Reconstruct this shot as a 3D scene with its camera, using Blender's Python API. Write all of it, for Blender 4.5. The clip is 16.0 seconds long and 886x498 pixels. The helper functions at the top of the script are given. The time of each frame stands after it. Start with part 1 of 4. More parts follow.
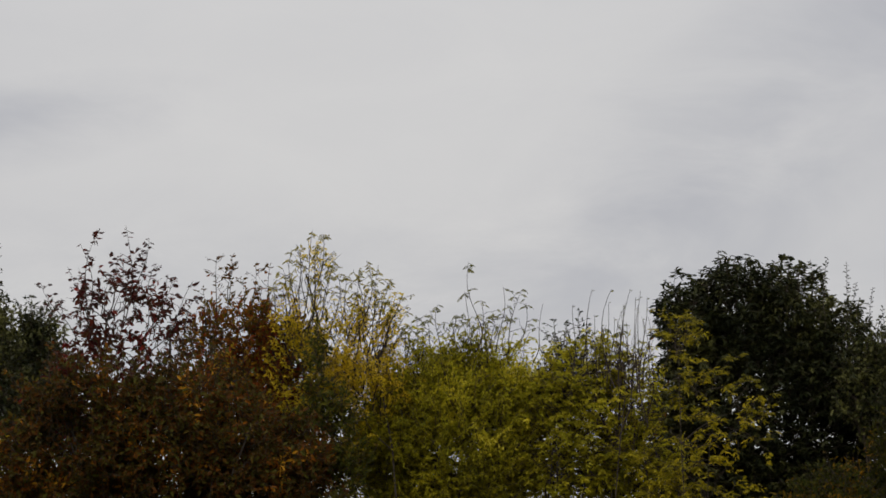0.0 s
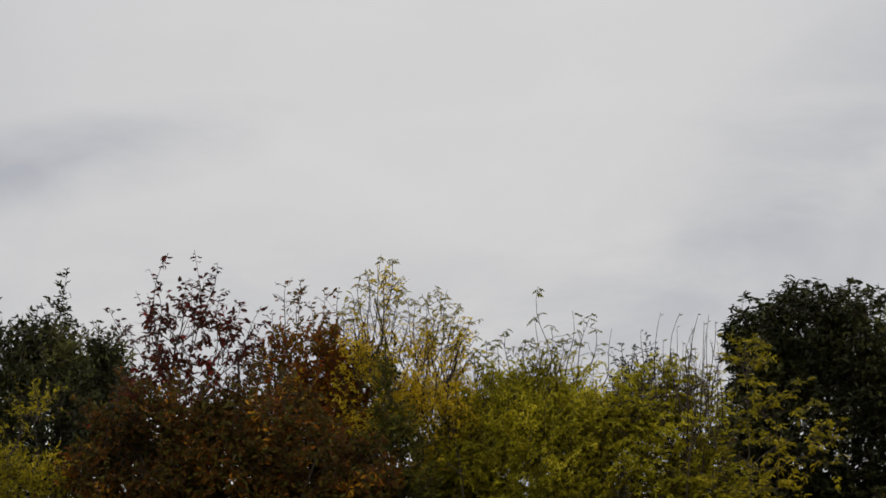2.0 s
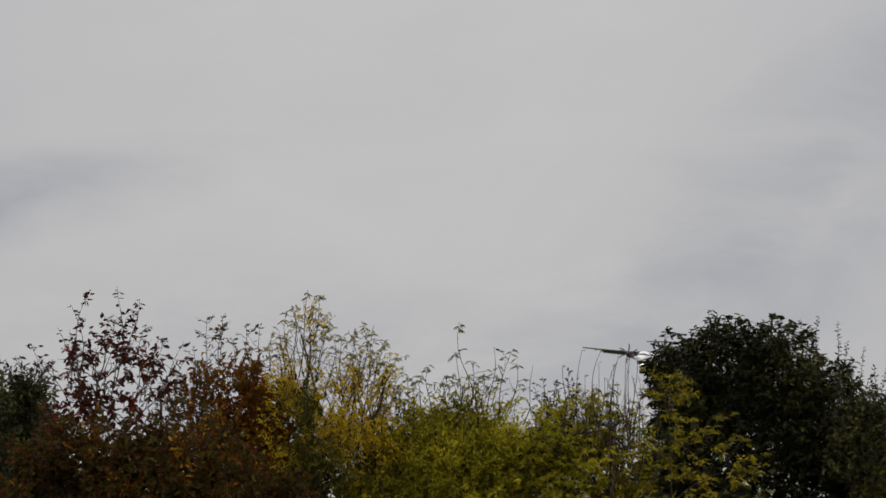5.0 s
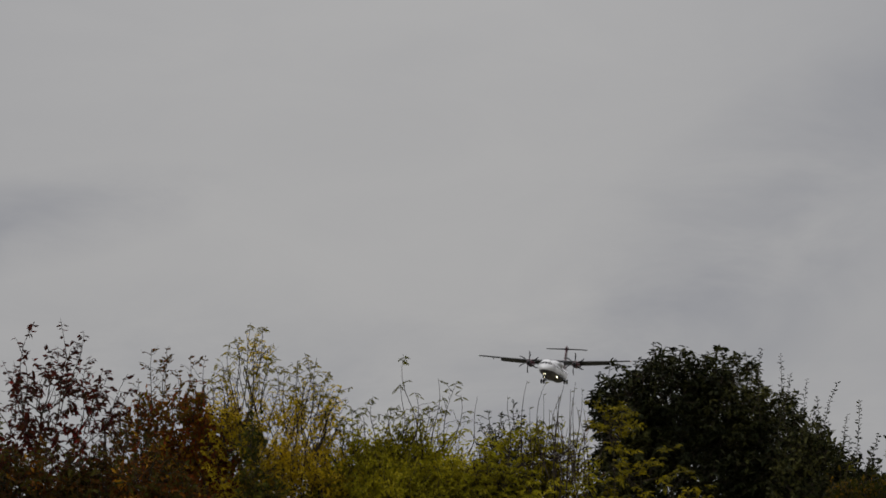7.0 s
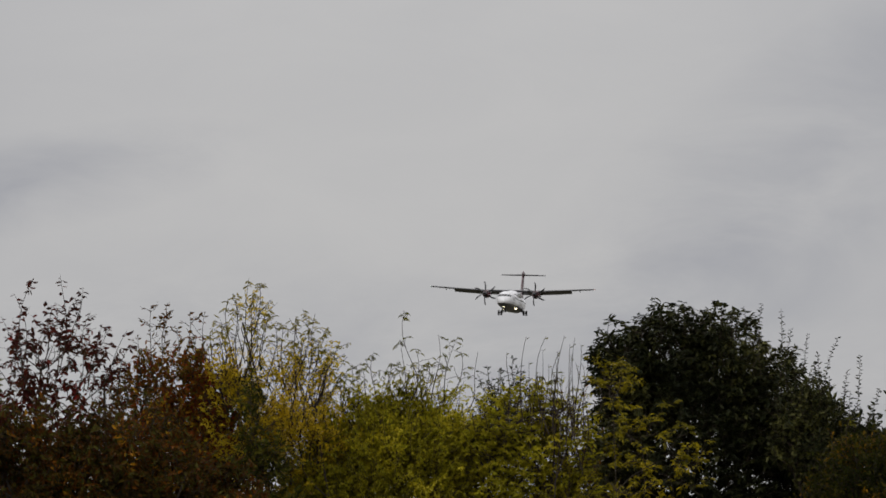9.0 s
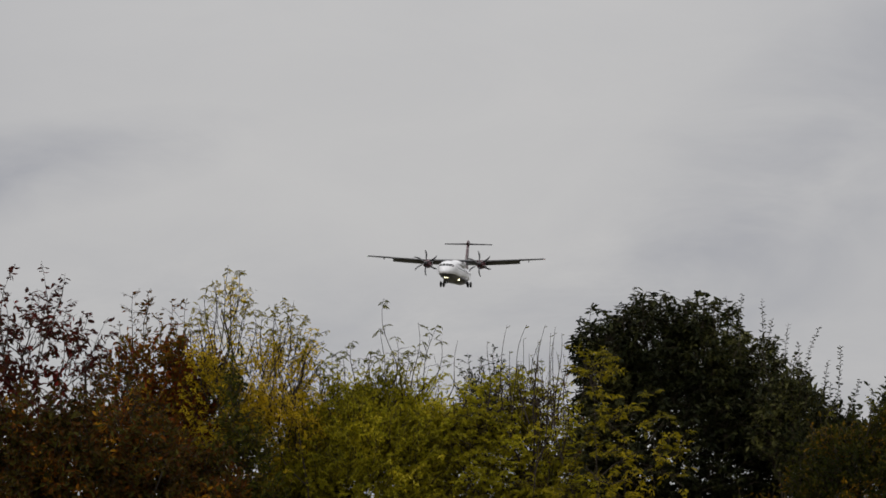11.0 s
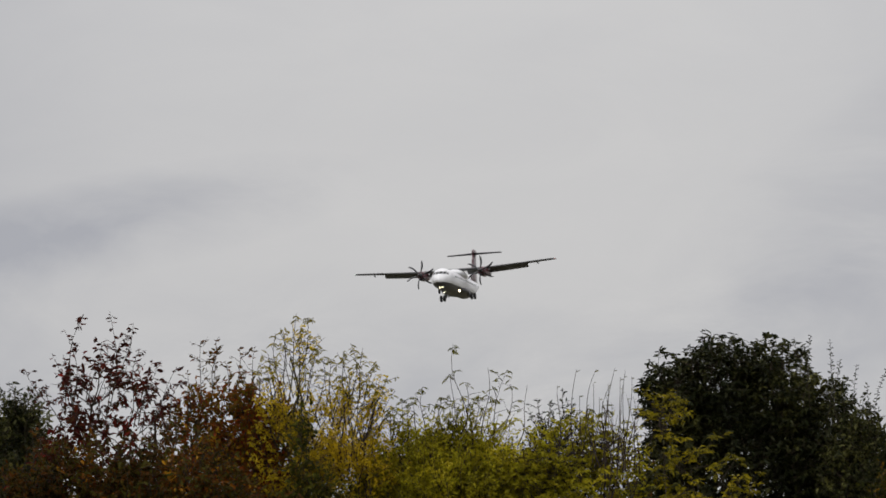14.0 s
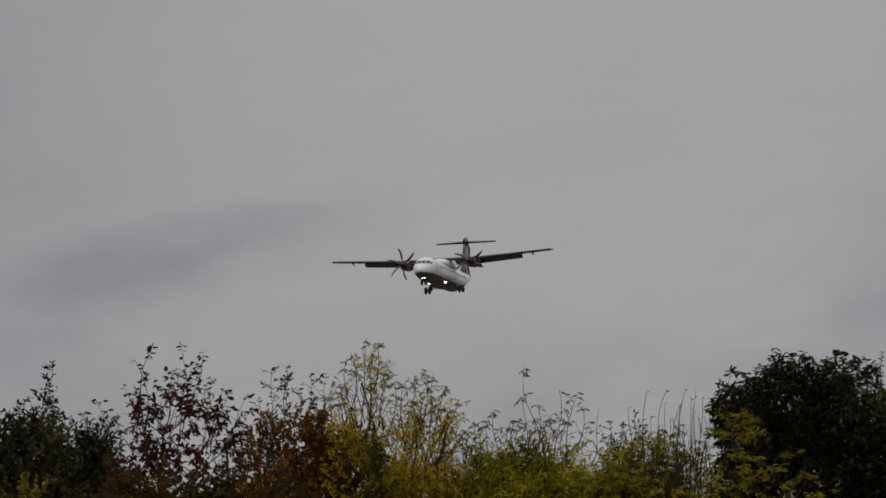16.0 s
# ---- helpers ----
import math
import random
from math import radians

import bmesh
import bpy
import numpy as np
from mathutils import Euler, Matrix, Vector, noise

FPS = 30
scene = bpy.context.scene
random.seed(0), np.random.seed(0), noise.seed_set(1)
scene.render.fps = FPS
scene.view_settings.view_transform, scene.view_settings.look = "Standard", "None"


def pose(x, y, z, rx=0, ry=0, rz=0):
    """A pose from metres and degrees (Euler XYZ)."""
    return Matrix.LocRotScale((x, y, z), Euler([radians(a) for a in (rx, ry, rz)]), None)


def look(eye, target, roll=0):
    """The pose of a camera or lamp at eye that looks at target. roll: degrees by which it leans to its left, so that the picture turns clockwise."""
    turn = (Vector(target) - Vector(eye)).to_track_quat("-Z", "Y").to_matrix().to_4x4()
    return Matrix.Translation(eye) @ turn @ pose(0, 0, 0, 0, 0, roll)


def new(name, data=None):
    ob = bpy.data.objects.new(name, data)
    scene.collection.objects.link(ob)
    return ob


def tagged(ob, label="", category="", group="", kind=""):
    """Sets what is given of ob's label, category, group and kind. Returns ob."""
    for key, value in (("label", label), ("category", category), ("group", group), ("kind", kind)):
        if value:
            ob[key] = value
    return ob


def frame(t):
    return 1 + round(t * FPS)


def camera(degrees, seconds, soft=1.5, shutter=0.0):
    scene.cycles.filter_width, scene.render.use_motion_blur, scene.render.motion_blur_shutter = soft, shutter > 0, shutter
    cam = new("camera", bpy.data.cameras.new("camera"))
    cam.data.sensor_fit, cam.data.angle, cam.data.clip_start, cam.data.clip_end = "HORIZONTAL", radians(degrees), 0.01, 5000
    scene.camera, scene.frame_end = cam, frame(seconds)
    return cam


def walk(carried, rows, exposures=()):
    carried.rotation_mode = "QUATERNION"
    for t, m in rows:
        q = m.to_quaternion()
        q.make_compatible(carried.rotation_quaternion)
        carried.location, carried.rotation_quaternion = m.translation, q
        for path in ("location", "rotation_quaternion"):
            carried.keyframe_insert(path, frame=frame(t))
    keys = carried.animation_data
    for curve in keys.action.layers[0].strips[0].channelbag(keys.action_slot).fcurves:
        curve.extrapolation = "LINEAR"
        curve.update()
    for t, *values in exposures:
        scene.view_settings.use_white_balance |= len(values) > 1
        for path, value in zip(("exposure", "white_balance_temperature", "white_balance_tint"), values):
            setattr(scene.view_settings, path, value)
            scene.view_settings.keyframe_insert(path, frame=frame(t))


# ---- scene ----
# ---- camera: a long lens held by hand, the eye stays in one place ----
cam = camera(5.25, 16.0, soft=1.68)
EYE = (0.0, 0.0, 1.6)


def aim(bearing, height, roll):
    b, h = radians(bearing), radians(height)
    way = Vector((math.sin(b) * math.cos(h), math.cos(b) * math.cos(h), math.sin(h)))
    return look(EYE, Vector(EYE) + way, roll)


AIMS = [
    (0.0, 0.293, 4.596, 0.30), (0.5, 0.218, 4.575, 0.21), (1.0, 0.170, 4.634, -0.18), (1.5, 0.000, 4.700, 0.13),
    (2.0, -0.114, 4.738, 0.24), (2.5, 0.062, 4.807, 0.33), (3.0, 0.214, 4.989, 0.18), (3.2, 0.262, 5.048, 0.23),
    (5.3, 0.401, 4.947, 0.09), (5.5, 0.457, 4.988, 0.03), (6.0, 0.590, 5.087, -0.05), (6.5, 0.666, 5.152, -0.07),
    (7.0, 0.681, 5.143, 0.10), (7.5, 0.479, 5.042, 0.07), (8.0, 0.570, 4.946, 0.14), (8.5, 0.691, 4.900, -0.01),
    (11.0, 0.795, 4.812, 0.34), (11.5, 0.895, 4.652, 0.40), (12.0, 0.796, 4.641, 0.21), (12.5, 0.736, 4.749, -0.22),
    (13.0, 0.645, 4.857, -0.09), (13.5, 0.223, 4.549, 0.50), (14.0, 0.393, 5.081, -0.35), (14.5, 0.416, 5.291, -0.61),
    (15.0, 0.126, 5.197, -0.81), (15.5, -0.072, 5.258, -1.24), (16.0, -0.018, 5.226, -1.28),
]
EXPOSURES = [
    (0.0, -0.05), (0.5, 0.03), (1.0, 0.12), (1.5, 0.08), (2.5, -0.07), (3.0, -0.2), (3.2, -0.24), (5.5, -0.32), (6.5, -0.6), (7.0, -0.7), (7.5, -0.6),
    (8.5, -0.4), (11.0, -0.3), (11.5, -0.12), (12.5, -0.02), (13.5, -0.08), (14.0, -0.15), (14.5, -0.48), (15.0, -0.68), (16.0, -0.85),
]
walk(cam, [(t, aim(b, h, r)) for t, b, h, r in AIMS], EXPOSURES)

# ---- world: an overcast autumn sky, a weak and very soft sun behind the cloud ----
SUN_UP, SUN_TURN = 34, 200
world = bpy.data.worlds.new("overcast_sky")
scene.world = world
world.use_nodes = True
wn, wl = world.node_tree.nodes, world.node_tree.links
wn.clear()
w_out, w_bg = wn.new("ShaderNodeOutputWorld"), wn.new("ShaderNodeBackground")
w_sky, w_mix = wn.new("ShaderNodeTexSky"), wn.new("ShaderNodeMixRGB")
w_sky.sky_type, w_sky.sun_disc = "NISHITA", False
w_sky.sun_elevation, w_sky.sun_rotation = radians(SUN_UP), radians(SUN_TURN)
w_dim = wn.new("ShaderNodeMixRGB")
w_dim.blend_type = "MULTIPLY"
w_dim.inputs["Fac"].default_value = 1.0
w_dim.inputs["Color2"].default_value = (0.1, 0.1, 0.1, 1)
w_mix.inputs["Fac"].default_value = 0.93
w_mix.inputs["Color2"].default_value = (0.665, 0.648, 0.645, 1)
wl.new(w_sky.outputs["Color"], w_dim.inputs["Color1"])
wl.new(w_dim.outputs["Color"], w_mix.inputs["Color1"])
wl.new(w_mix.outputs["Color"], w_bg.inputs["Color"])
# an overcast sky is brighter overhead than near the horizon
w_tc, w_sep, w_up = wn.new("ShaderNodeTexCoord"), wn.new("ShaderNodeSeparateXYZ"), wn.new("ShaderNodeMapRange")
w_up.inputs["From Min"].default_value, w_up.inputs["From Max"].default_value = 0.1, 1.0
w_up.inputs["To Min"].default_value, w_up.inputs["To Max"].default_value = 1.0, 2.4
wl.new(w_tc.outputs["Generated"], w_sep.inputs["Vector"])
wl.new(w_sep.outputs["Z"], w_up.inputs["Value"])
wl.new(w_up.outputs["Result"], w_bg.inputs["Strength"])
wl.new(w_bg.outputs["Background"], w_out.inputs["Surface"])

sun = new("sun", bpy.data.lights.new("sun", "SUN"))
sun.data.energy, sun.data.angle, sun.data.color = 0.9, radians(25), (1.0, 0.95, 0.88)
sun.matrix_world = look((0, 0, 0), (-math.sin(radians(SUN_TURN)) * math.cos(radians(SUN_UP)), -math.cos(radians(SUN_TURN)) * math.cos(radians(SUN_UP)), -math.sin(radians(SUN_UP))))


# ---- materials ----
def material(name, rough=0.6, metal=0.0, specular=0.5):
    m = bpy.data.materials.new(name)
    m.use_nodes = True
    b = m.node_tree.nodes["Principled BSDF"]
    b.inputs["Roughness"].default_value, b.inputs["Metallic"].default_value = rough, metal
    b.inputs["Specular IOR Level"].default_value = specular
    return m, m.node_tree.nodes, m.node_tree.links, b


def ramp(nodes, stops):
    r = nodes.new("ShaderNodeValToRGB")
    e = r.color_ramp.elements
    while len(e) < len(stops):
        e.new(0.5)
    for el, (at, rgb) in zip(e, stops):
        el.position, el.color = at, (*rgb, 1)
    return r


def noise_node(nodes, links, scale, detail=4, rough=0.55, coords="Object"):
    tc, n = nodes.new("ShaderNodeTexCoord"), nodes.new("ShaderNodeTexNoise")
    n.inputs["Scale"].default_value, n.inputs["Detail"].default_value, n.inputs["Roughness"].default_value = scale, detail, rough
    links.new(tc.outputs[coords], n.inputs["Vector"])
    return n


def leaf_material(name, stops, glow=0.35, patch=1.2, rough=0.55, single=False, gloss=0.06, speckle=0.55):
    """Leaf skin: hue by leaf and by patch of the crown, light shining partly through."""
    m, n, l, b = material(name, rough, specular=gloss)
    pick = n.new("ShaderNodeObjectInfo") if single else n.new("ShaderNodeNewGeometry")
    rnd = pick.outputs["Random"] if single else pick.outputs["Random Per Island"]
    big = noise_node(n, l, patch, 3)
    mixer = n.new("ShaderNodeMath")
    mixer.operation = "MULTIPLY_ADD"
    l.new(rnd, mixer.inputs[0])
    mixer.inputs[1].default_value = speckle
    spread = n.new("ShaderNodeMapRange")
    spread.inputs["From Min"].default_value, spread.inputs["From Max"].default_value = 0.3, 0.7
    spread.inputs["To Min"].default_value, spread.inputs["To Max"].default_value = 0.175 - speckle / 2, 0.875 - speckle / 2
    l.new(big.outputs["Fac"], spread.inputs["Value"])
    l.new(spread.outputs["Result"], mixer.inputs[2])
    hue = ramp(n, stops)
    l.new(mixer.outputs["Value"], hue.inputs["Fac"])
    fine = noise_node(n, l, 60, 3)
    tint = n.new("ShaderNodeMixRGB")
    tint.blend_type = "MULTIPLY"
    tint.inputs["Fac"].default_value = 0.5
    l.new(hue.outputs["Color"], tint.inputs["Color1"])
    fr = ramp(n, [(0.3, (0.55, 0.5, 0.45)), (0.7, (1.25, 1.25, 1.25))])
    l.new(fine.outputs["Fac"], fr.inputs["Fac"])
    l.new(fr.outputs["Color"], tint.inputs["Color2"])
    l.new(tint.outputs["Color"], b.inputs["Base Color"])
    tr, mix, out = n.new("ShaderNodeBsdfTranslucent"), n.new("ShaderNodeMixShader"), n["Material Output"]
    l.new(tint.outputs["Color"], tr.inputs["Color"])
    mix.inputs["Fac"].default_value = glow
    l.new(b.outputs["BSDF"], mix.inputs[1])
    l.new(tr.outputs["BSDF"], mix.inputs[2])
    l.new(mix.outputs["Shader"], out.inputs["Surface"])
    return m


def bark_material(name, dark, light):
    m, n, l, b = material(name, 0.9, specular=0.2)
    a = noise_node(n, l, 14, 6, 0.65)
    r = ramp(n, [(0.3, dark), (0.7, light)])
    l.new(a.outputs["Fac"], r.inputs["Fac"])
    l.new(r.outputs["Color"], b.inputs["Base Color"])
    bump, fine = n.new("ShaderNodeBump"), noise_node(n, l, 45, 5)
    bump.inputs["Strength"].default_value, bump.inputs["Distance"].default_value = 0.5, 0.01
    l.new(fine.outputs["Fac"], bump.inputs["Height"])
    l.new(bump.outputs["Normal"], b.inputs["Normal"])
    return m


def paint_material(name, rgb, rough=0.35, wear=0.12, metal=0.0, scale=1.5):
    m, n, l, b = material(name, rough, metal)
    a = noise_node(n, l, scale, 6, 0.6)
    r = ramp(n, [(0.3, tuple(c * (1 - wear) for c in rgb)), (0.7, tuple(min(1, c * (1 + wear * 0.3)) for c in rgb))])
    l.new(a.outputs["Fac"], r.inputs["Fac"])
    l.new(r.outputs["Color"], b.inputs["Base Color"])
    return m


def lamp_material(name, rgb, strength):
    m, n, l, b = material(name)
    b.inputs["Emission Color"].default_value, b.inputs["Emission Strength"].default_value = (*rgb, 1), strength
    return m


def tartan_material(name):
    """Crossed bands of maroon, dark and pale thread."""
    m, n, l, b = material(name, 0.4)
    tc, sep = n.new("ShaderNodeTexCoord"), n.new("ShaderNodeSeparateXYZ")
    turn = n.new("ShaderNodeMapping")
    turn.inputs["Rotation"].default_value = (radians(24), 0, 0)
    l.new(tc.outputs["Object"], turn.inputs["Vector"])
    l.new(turn.outputs["Vector"], sep.inputs["Vector"])
    bands = []
    for axis in ("Y", "Z"):
        mul, fr = n.new("ShaderNodeMath"), n.new("ShaderNodeMath")
        mul.operation, fr.operation = "MULTIPLY", "FRACT"
        mul.inputs[1].default_value = 0.95
        l.new(sep.outputs[axis], mul.inputs[0])
        l.new(mul.outputs[0], fr.inputs[0])
        r = ramp(n, [(0.0, (0.09, 0.035, 0.045)), (0.38, (0.035, 0.026, 0.032)), (0.58, (0.45, 0.43, 0.43)), (0.76, (0.09, 0.04, 0.05))])
        r.color_ramp.interpolation = "CONSTANT"
        l.new(fr.outputs[0], r.inputs["Fac"])
        bands.append(r)
    mix = n.new("ShaderNodeMixRGB")
    mix.inputs["Fac"].default_value = 0.5
    l.new(bands[0].outputs["Color"], mix.inputs["Color1"])
    l.new(bands[1].outputs["Color"], mix.inputs["Color2"])
    l.new(mix.outputs["Color"], b.inputs["Base Color"])
    return m


BARK = bark_material("dark_brown_bark", (0.018, 0.014, 0.010), (0.06, 0.045, 0.033))

# ---- ground ----
GRASS, gn, gl, gb = material("rough_grass", 0.9, specular=0.15)
g1, g2 = noise_node(gn, gl, 0.02, 5), noise_node(gn, gl, 3.0, 8, 0.7)
gr1 = ramp(gn, [(0.35, (0.05, 0.05, 0.03)), (0.65, (0.1, 0.095, 0.065))])
gr2 = ramp(gn, [(0.3, (0.5, 0.5, 0.5)), (0.7, (1.3, 1.2, 1.0))])
gm = gn.new("ShaderNodeMixRGB")
gm.blend_type = "MULTIPLY"
gm.inputs["Fac"].default_value = 0.8
gl.new(g1.outputs["Fac"], gr1.inputs["Fac"])
gl.new(g2.outputs["Fac"], gr2.inputs["Fac"])
gl.new(gr1.outputs["Color"], gm.inputs["Color1"])
gl.new(gr2.outputs["Color"], gm.inputs["Color2"])
gl.new(gm.outputs["Color"], gb.inputs["Base Color"])


def ground_sheet():
    bm = bmesh.new()
    bmesh.ops.create_grid(bm, x_segments=80, y_segments=80, size=6000)
    for v in bm.verts:
        far = max(0.0, math.hypot(v.co.x, v.co.y) - 400) / 400
        v.co.z = min(3.0, far) * noise.noise(v.co * 0.0015) * 2.0 - 0.001
    me = bpy.data.meshes.new("ground")
    bm.to_mesh(me)
    bm.free()
    me.materials.append(GRASS)
    for p in me.polygons:
        p.use_smooth = True
    return tagged(new("ground", me), "flat rough grass field under the trees", "ground", kind="structure")


ground_sheet()


# ---- clouds: thin grey veils on a far sheet, drifting slowly; side vignetting painted in ----
def cloud_sheet():
    m = bpy.data.materials.new("thin_cloud_and_vignette")
    m.use_nodes = True
    n, l = m.node_tree.nodes, m.node_tree.links
    n.clear()
    out, mix = n.new("ShaderNodeOutputMaterial"), n.new("ShaderNodeMixShader")
    clear, grey = n.new("ShaderNodeBsdfTransparent"), n.new("ShaderNodeEmission")
    grey.inputs["Color"].default_value, grey.inputs["Strength"].default_value = (0.44, 0.45, 0.49, 1), 1.0
    tc = n.new("ShaderNodeTexCoord")
    stretch = n.new("ShaderNodeMapping")
    stretch.inputs["Rotation"].default_value = (0, radians(-18), 0)
    stretch.inputs["Scale"].default_value = (0.0095, 0, 0.021)
    l.new(tc.outputs["Object"], stretch.inputs["Vector"])
    tex = n.new("ShaderNodeTexNoise")
    tex.inputs["Scale"].default_value, tex.inputs["Detail"].default_value, tex.inputs["Roughness"].default_value = 1.0, 7, 0.57
    tex.inputs["Distortion"].default_value = 0.4
    l.new(stretch.outputs["Vector"], tex.inputs["Vector"])
    total = None
    # veils: middle (x, z), half sizes, tilt in degrees, weight
    for x, z, rx, rz, tilt, weight in ((-190, 36, 120, 24, 11, 0.6), (-60, -75, 420, 95, 0, 0.5), (140, 25, 170, 60, 38, 0.6), (-250, 10, 80, 40, 20, 0.4)):
        mp, sep = n.new("ShaderNodeMapping"), n.new("ShaderNodeTexGradient")
        mp.vector_type = "TEXTURE"
        mp.inputs["Location"].default_value = (x, 0, z)
        mp.inputs["Rotation"].default_value = (0, radians(-tilt), 0)
        mp.inputs["Scale"].default_value = (rx, 100000, rz)
        sep.gradient_type = "SPHERICAL"
        l.new(tc.outputs["Object"], mp.inputs["Vector"])
        l.new(mp.outputs["Vector"], sep.inputs["Vector"])
        add = n.new("ShaderNodeMath")
        add.operation = "MULTIPLY_ADD"
        l.new(sep.outputs["Fac"], add.inputs[0])
        add.inputs[1].default_value = weight
        if total is None:
            add.inputs[2].default_value = 0.10
        else:
            l.new(total.outputs[0], add.inputs[2])
        total = add
    vary = n.new("ShaderNodeMapRange")
    vary.inputs["From Min"].default_value, vary.inputs["From Max"].default_value = 0.3, 0.7
    vary.inputs["To Min"].default_value, vary.inputs["To Max"].default_value = 0.15, 1.6
    l.new(tex.outputs["Fac"], vary.inputs["Value"])
    prod = n.new("ShaderNodeMath")
    prod.operation, prod.use_clamp = "MULTIPLY", True
    l.new(total.outputs[0], prod.inputs[0])
    l.new(vary.outputs["Result"], prod.inputs[1])
    # broad grey patches left and right stand in for lens vignetting: x, z, weight
    sides = prod
    for x, z, weight in ((-330, 120, 0.75), (315, 110, 0.85)):
        mp, ball, add = n.new("ShaderNodeMapping"), n.new("ShaderNodeTexGradient"), n.new("ShaderNodeMath")
        mp.vector_type, ball.gradient_type, add.operation, add.use_clamp = "TEXTURE", "QUADRATIC_SPHERE", "MULTIPLY_ADD", True
        mp.inputs["Location"].default_value, mp.inputs["Scale"].default_value = (x, 0, z), (280, 100000, 420)
        l.new(tc.outputs["Object"], mp.inputs["Vector"])
        l.new(mp.outputs["Vector"], ball.inputs["Vector"])
        l.new(ball.outputs["Fac"], add.inputs[0])
        add.inputs[1].default_value = weight
        l.new(sides.outputs[0], add.inputs[2])
        sides = add
    l.new(sides.outputs[0], mix.inputs["Fac"])
    l.new(clear.outputs[0], mix.inputs[1])
    l.new(grey.outputs[0], mix.inputs[2])
    l.new(mix.outputs[0], out.inputs["Surface"])
    bm = bmesh.new()
    for i in range(25):
        x = -1500 + 125 * i
        y = math.sqrt(4200 ** 2 - x * x) - 4200
        a, b = bm.verts.new((x, y, -420)), bm.verts.new((x, y, 900))
        if i:
            bm.faces.new((last[0], a, b, last[1]))
        last = (a, b)
    me = bpy.data.meshes.new("backdrop")
    bm.to_mesh(me)
    bm.free()
    me.materials.append(m)
    ob = tagged(new("backdrop", me), "thin grey drifting cloud veils in the overcast sky, with painted vignetting at the sides", "cloud", kind="structure")
    ob.visible_shadow = False
    return ob


clouds = cloud_sheet()


# ---- builders ----
class Shape:
    """Gathers tubes and leaves for one mesh."""

    def __init__(self):
        self.v, self.f, self.n = [], [], 0

    def tube(self, points, radii, sides=5):
        pts = np.asarray(points, float)
        way = np.gradient(pts, axis=0)
        way /= np.linalg.norm(way, axis=1)[:, None] + 1e-9
        side = np.cross(way, (0.31, 0.9, 0.17))
        side /= np.linalg.norm(side, axis=1)[:, None] + 1e-9
        up = np.cross(way, side)
        ang = np.arange(sides) * 2 * np.pi / sides
        ring = np.cos(ang)[None, :, None] * side[:, None] + np.sin(ang)[None, :, None] * up[:, None]
        v = pts[:, None] + ring * np.asarray(radii, float)[:, None, None]
        self.v.append(v.reshape(-1, 3))
        k, b = len(pts), self.n
        for i in range(k - 1):
            for j in range(sides):
                q = (j + 1) % sides
                self.f.append((b + i * sides + j, b + i * sides + q, b + (i + 1) * sides + q, b + (i + 1) * sides + j))
        self.f.append(tuple(b + (k - 1) * sides + j for j in range(sides)))
        self.n += k * sides

    def leaves(self, at, way, face, length, ratio):
        """Folded pointed blades: base points, directions, face normals, lengths, width to length."""
        at, way, face = np.asarray(at), np.asarray(way), np.asarray(face)
        way = way / (np.linalg.norm(way, axis=1)[:, None] + 1e-9)
        side = np.cross(way, face)
        side /= np.linalg.norm(side, axis=1)[:, None] + 1e-9
        up = np.cross(side, way)
        L = np.asarray(length)[:, None]
        W = L * ratio * 0.5
        v = np.stack([at, at + way * L * 0.3 + side * W * 0.9 + up * W * 0.35, at + way * L * 0.68 + side * W * 0.75 + up * W * 0.2,
                      at + way * L - up * L * 0.12, at + way * L * 0.68 - side * W * 0.75 + up * W * 0.2, at + way * L * 0.3 - side * W * 0.9 + up * W * 0.35], 1)
        k = len(at)
        self.v.append(v.reshape(-1, 3))
        b = self.n + 6 * np.arange(k)[:, None]
        quads = np.concatenate([b + [0, 1, 2, 3], b + [0, 3, 4, 5]])
        self.f.extend(map(tuple, quads.tolist()))
        self.n += 6 * k

    def ob(self, name, mat, parent=None, label="", kind=""):
        me = bpy.data.meshes.new(name)
        me.from_pydata(np.concatenate(self.v).tolist(), [], self.f)
        me.materials.append(mat)
        o = new(name, me)
        o.parent = parent
        return tagged(o, label, kind=kind)


LEAF_MESH = {}


def leaf_mesh(mat, length, ratio, pinnate=False):
    """One leaf along its own z: a single blade, or a drooping stalk with pairs of leaflets."""
    key = (mat.name, length, ratio, pinnate)
    if key not in LEAF_MESH:
        s = Shape()
        if pinnate:
            R = length * 1.9
            mid = lambda u: np.array([0.0, -0.35 * R * u * u, R * u])
            s.tube([mid(u) for u in (0.0, 0.5, 1.0)], [0.0016, 0.0013, 0.001], 3)
            for u, lift in ((0.3, 0.3), (0.6, -0.4), (0.85, 0.1)):
                for side in (-1, 1):
                    s.leaves([mid(u)], [(side * (0.85 + 0.3 * lift), -0.5 - 0.5 * u + 0.4 * lift * side, 0.6)], [(0.5 * side + lift, 1, 0.3 * lift)], [length * (1.15 - 0.3 * u + 0.2 * lift * side)], ratio * 1.25)
            s.leaves([mid(1.0)], [(0.05, -0.9, 0.7)], [(0, 1, 0.5)], [length * 1.1], ratio * 1.25)
        else:
            s.leaves([(0, 0, 0)], [(0, 0, 1)], [(0, -1, 0)], [length], ratio)
        me = bpy.data.meshes.new("leaf")
        me.from_pydata(np.concatenate(s.v).tolist(), [], s.f)
        me.materials.append(mat)
        LEAF_MESH[key] = me
    return LEAF_MESH[key]


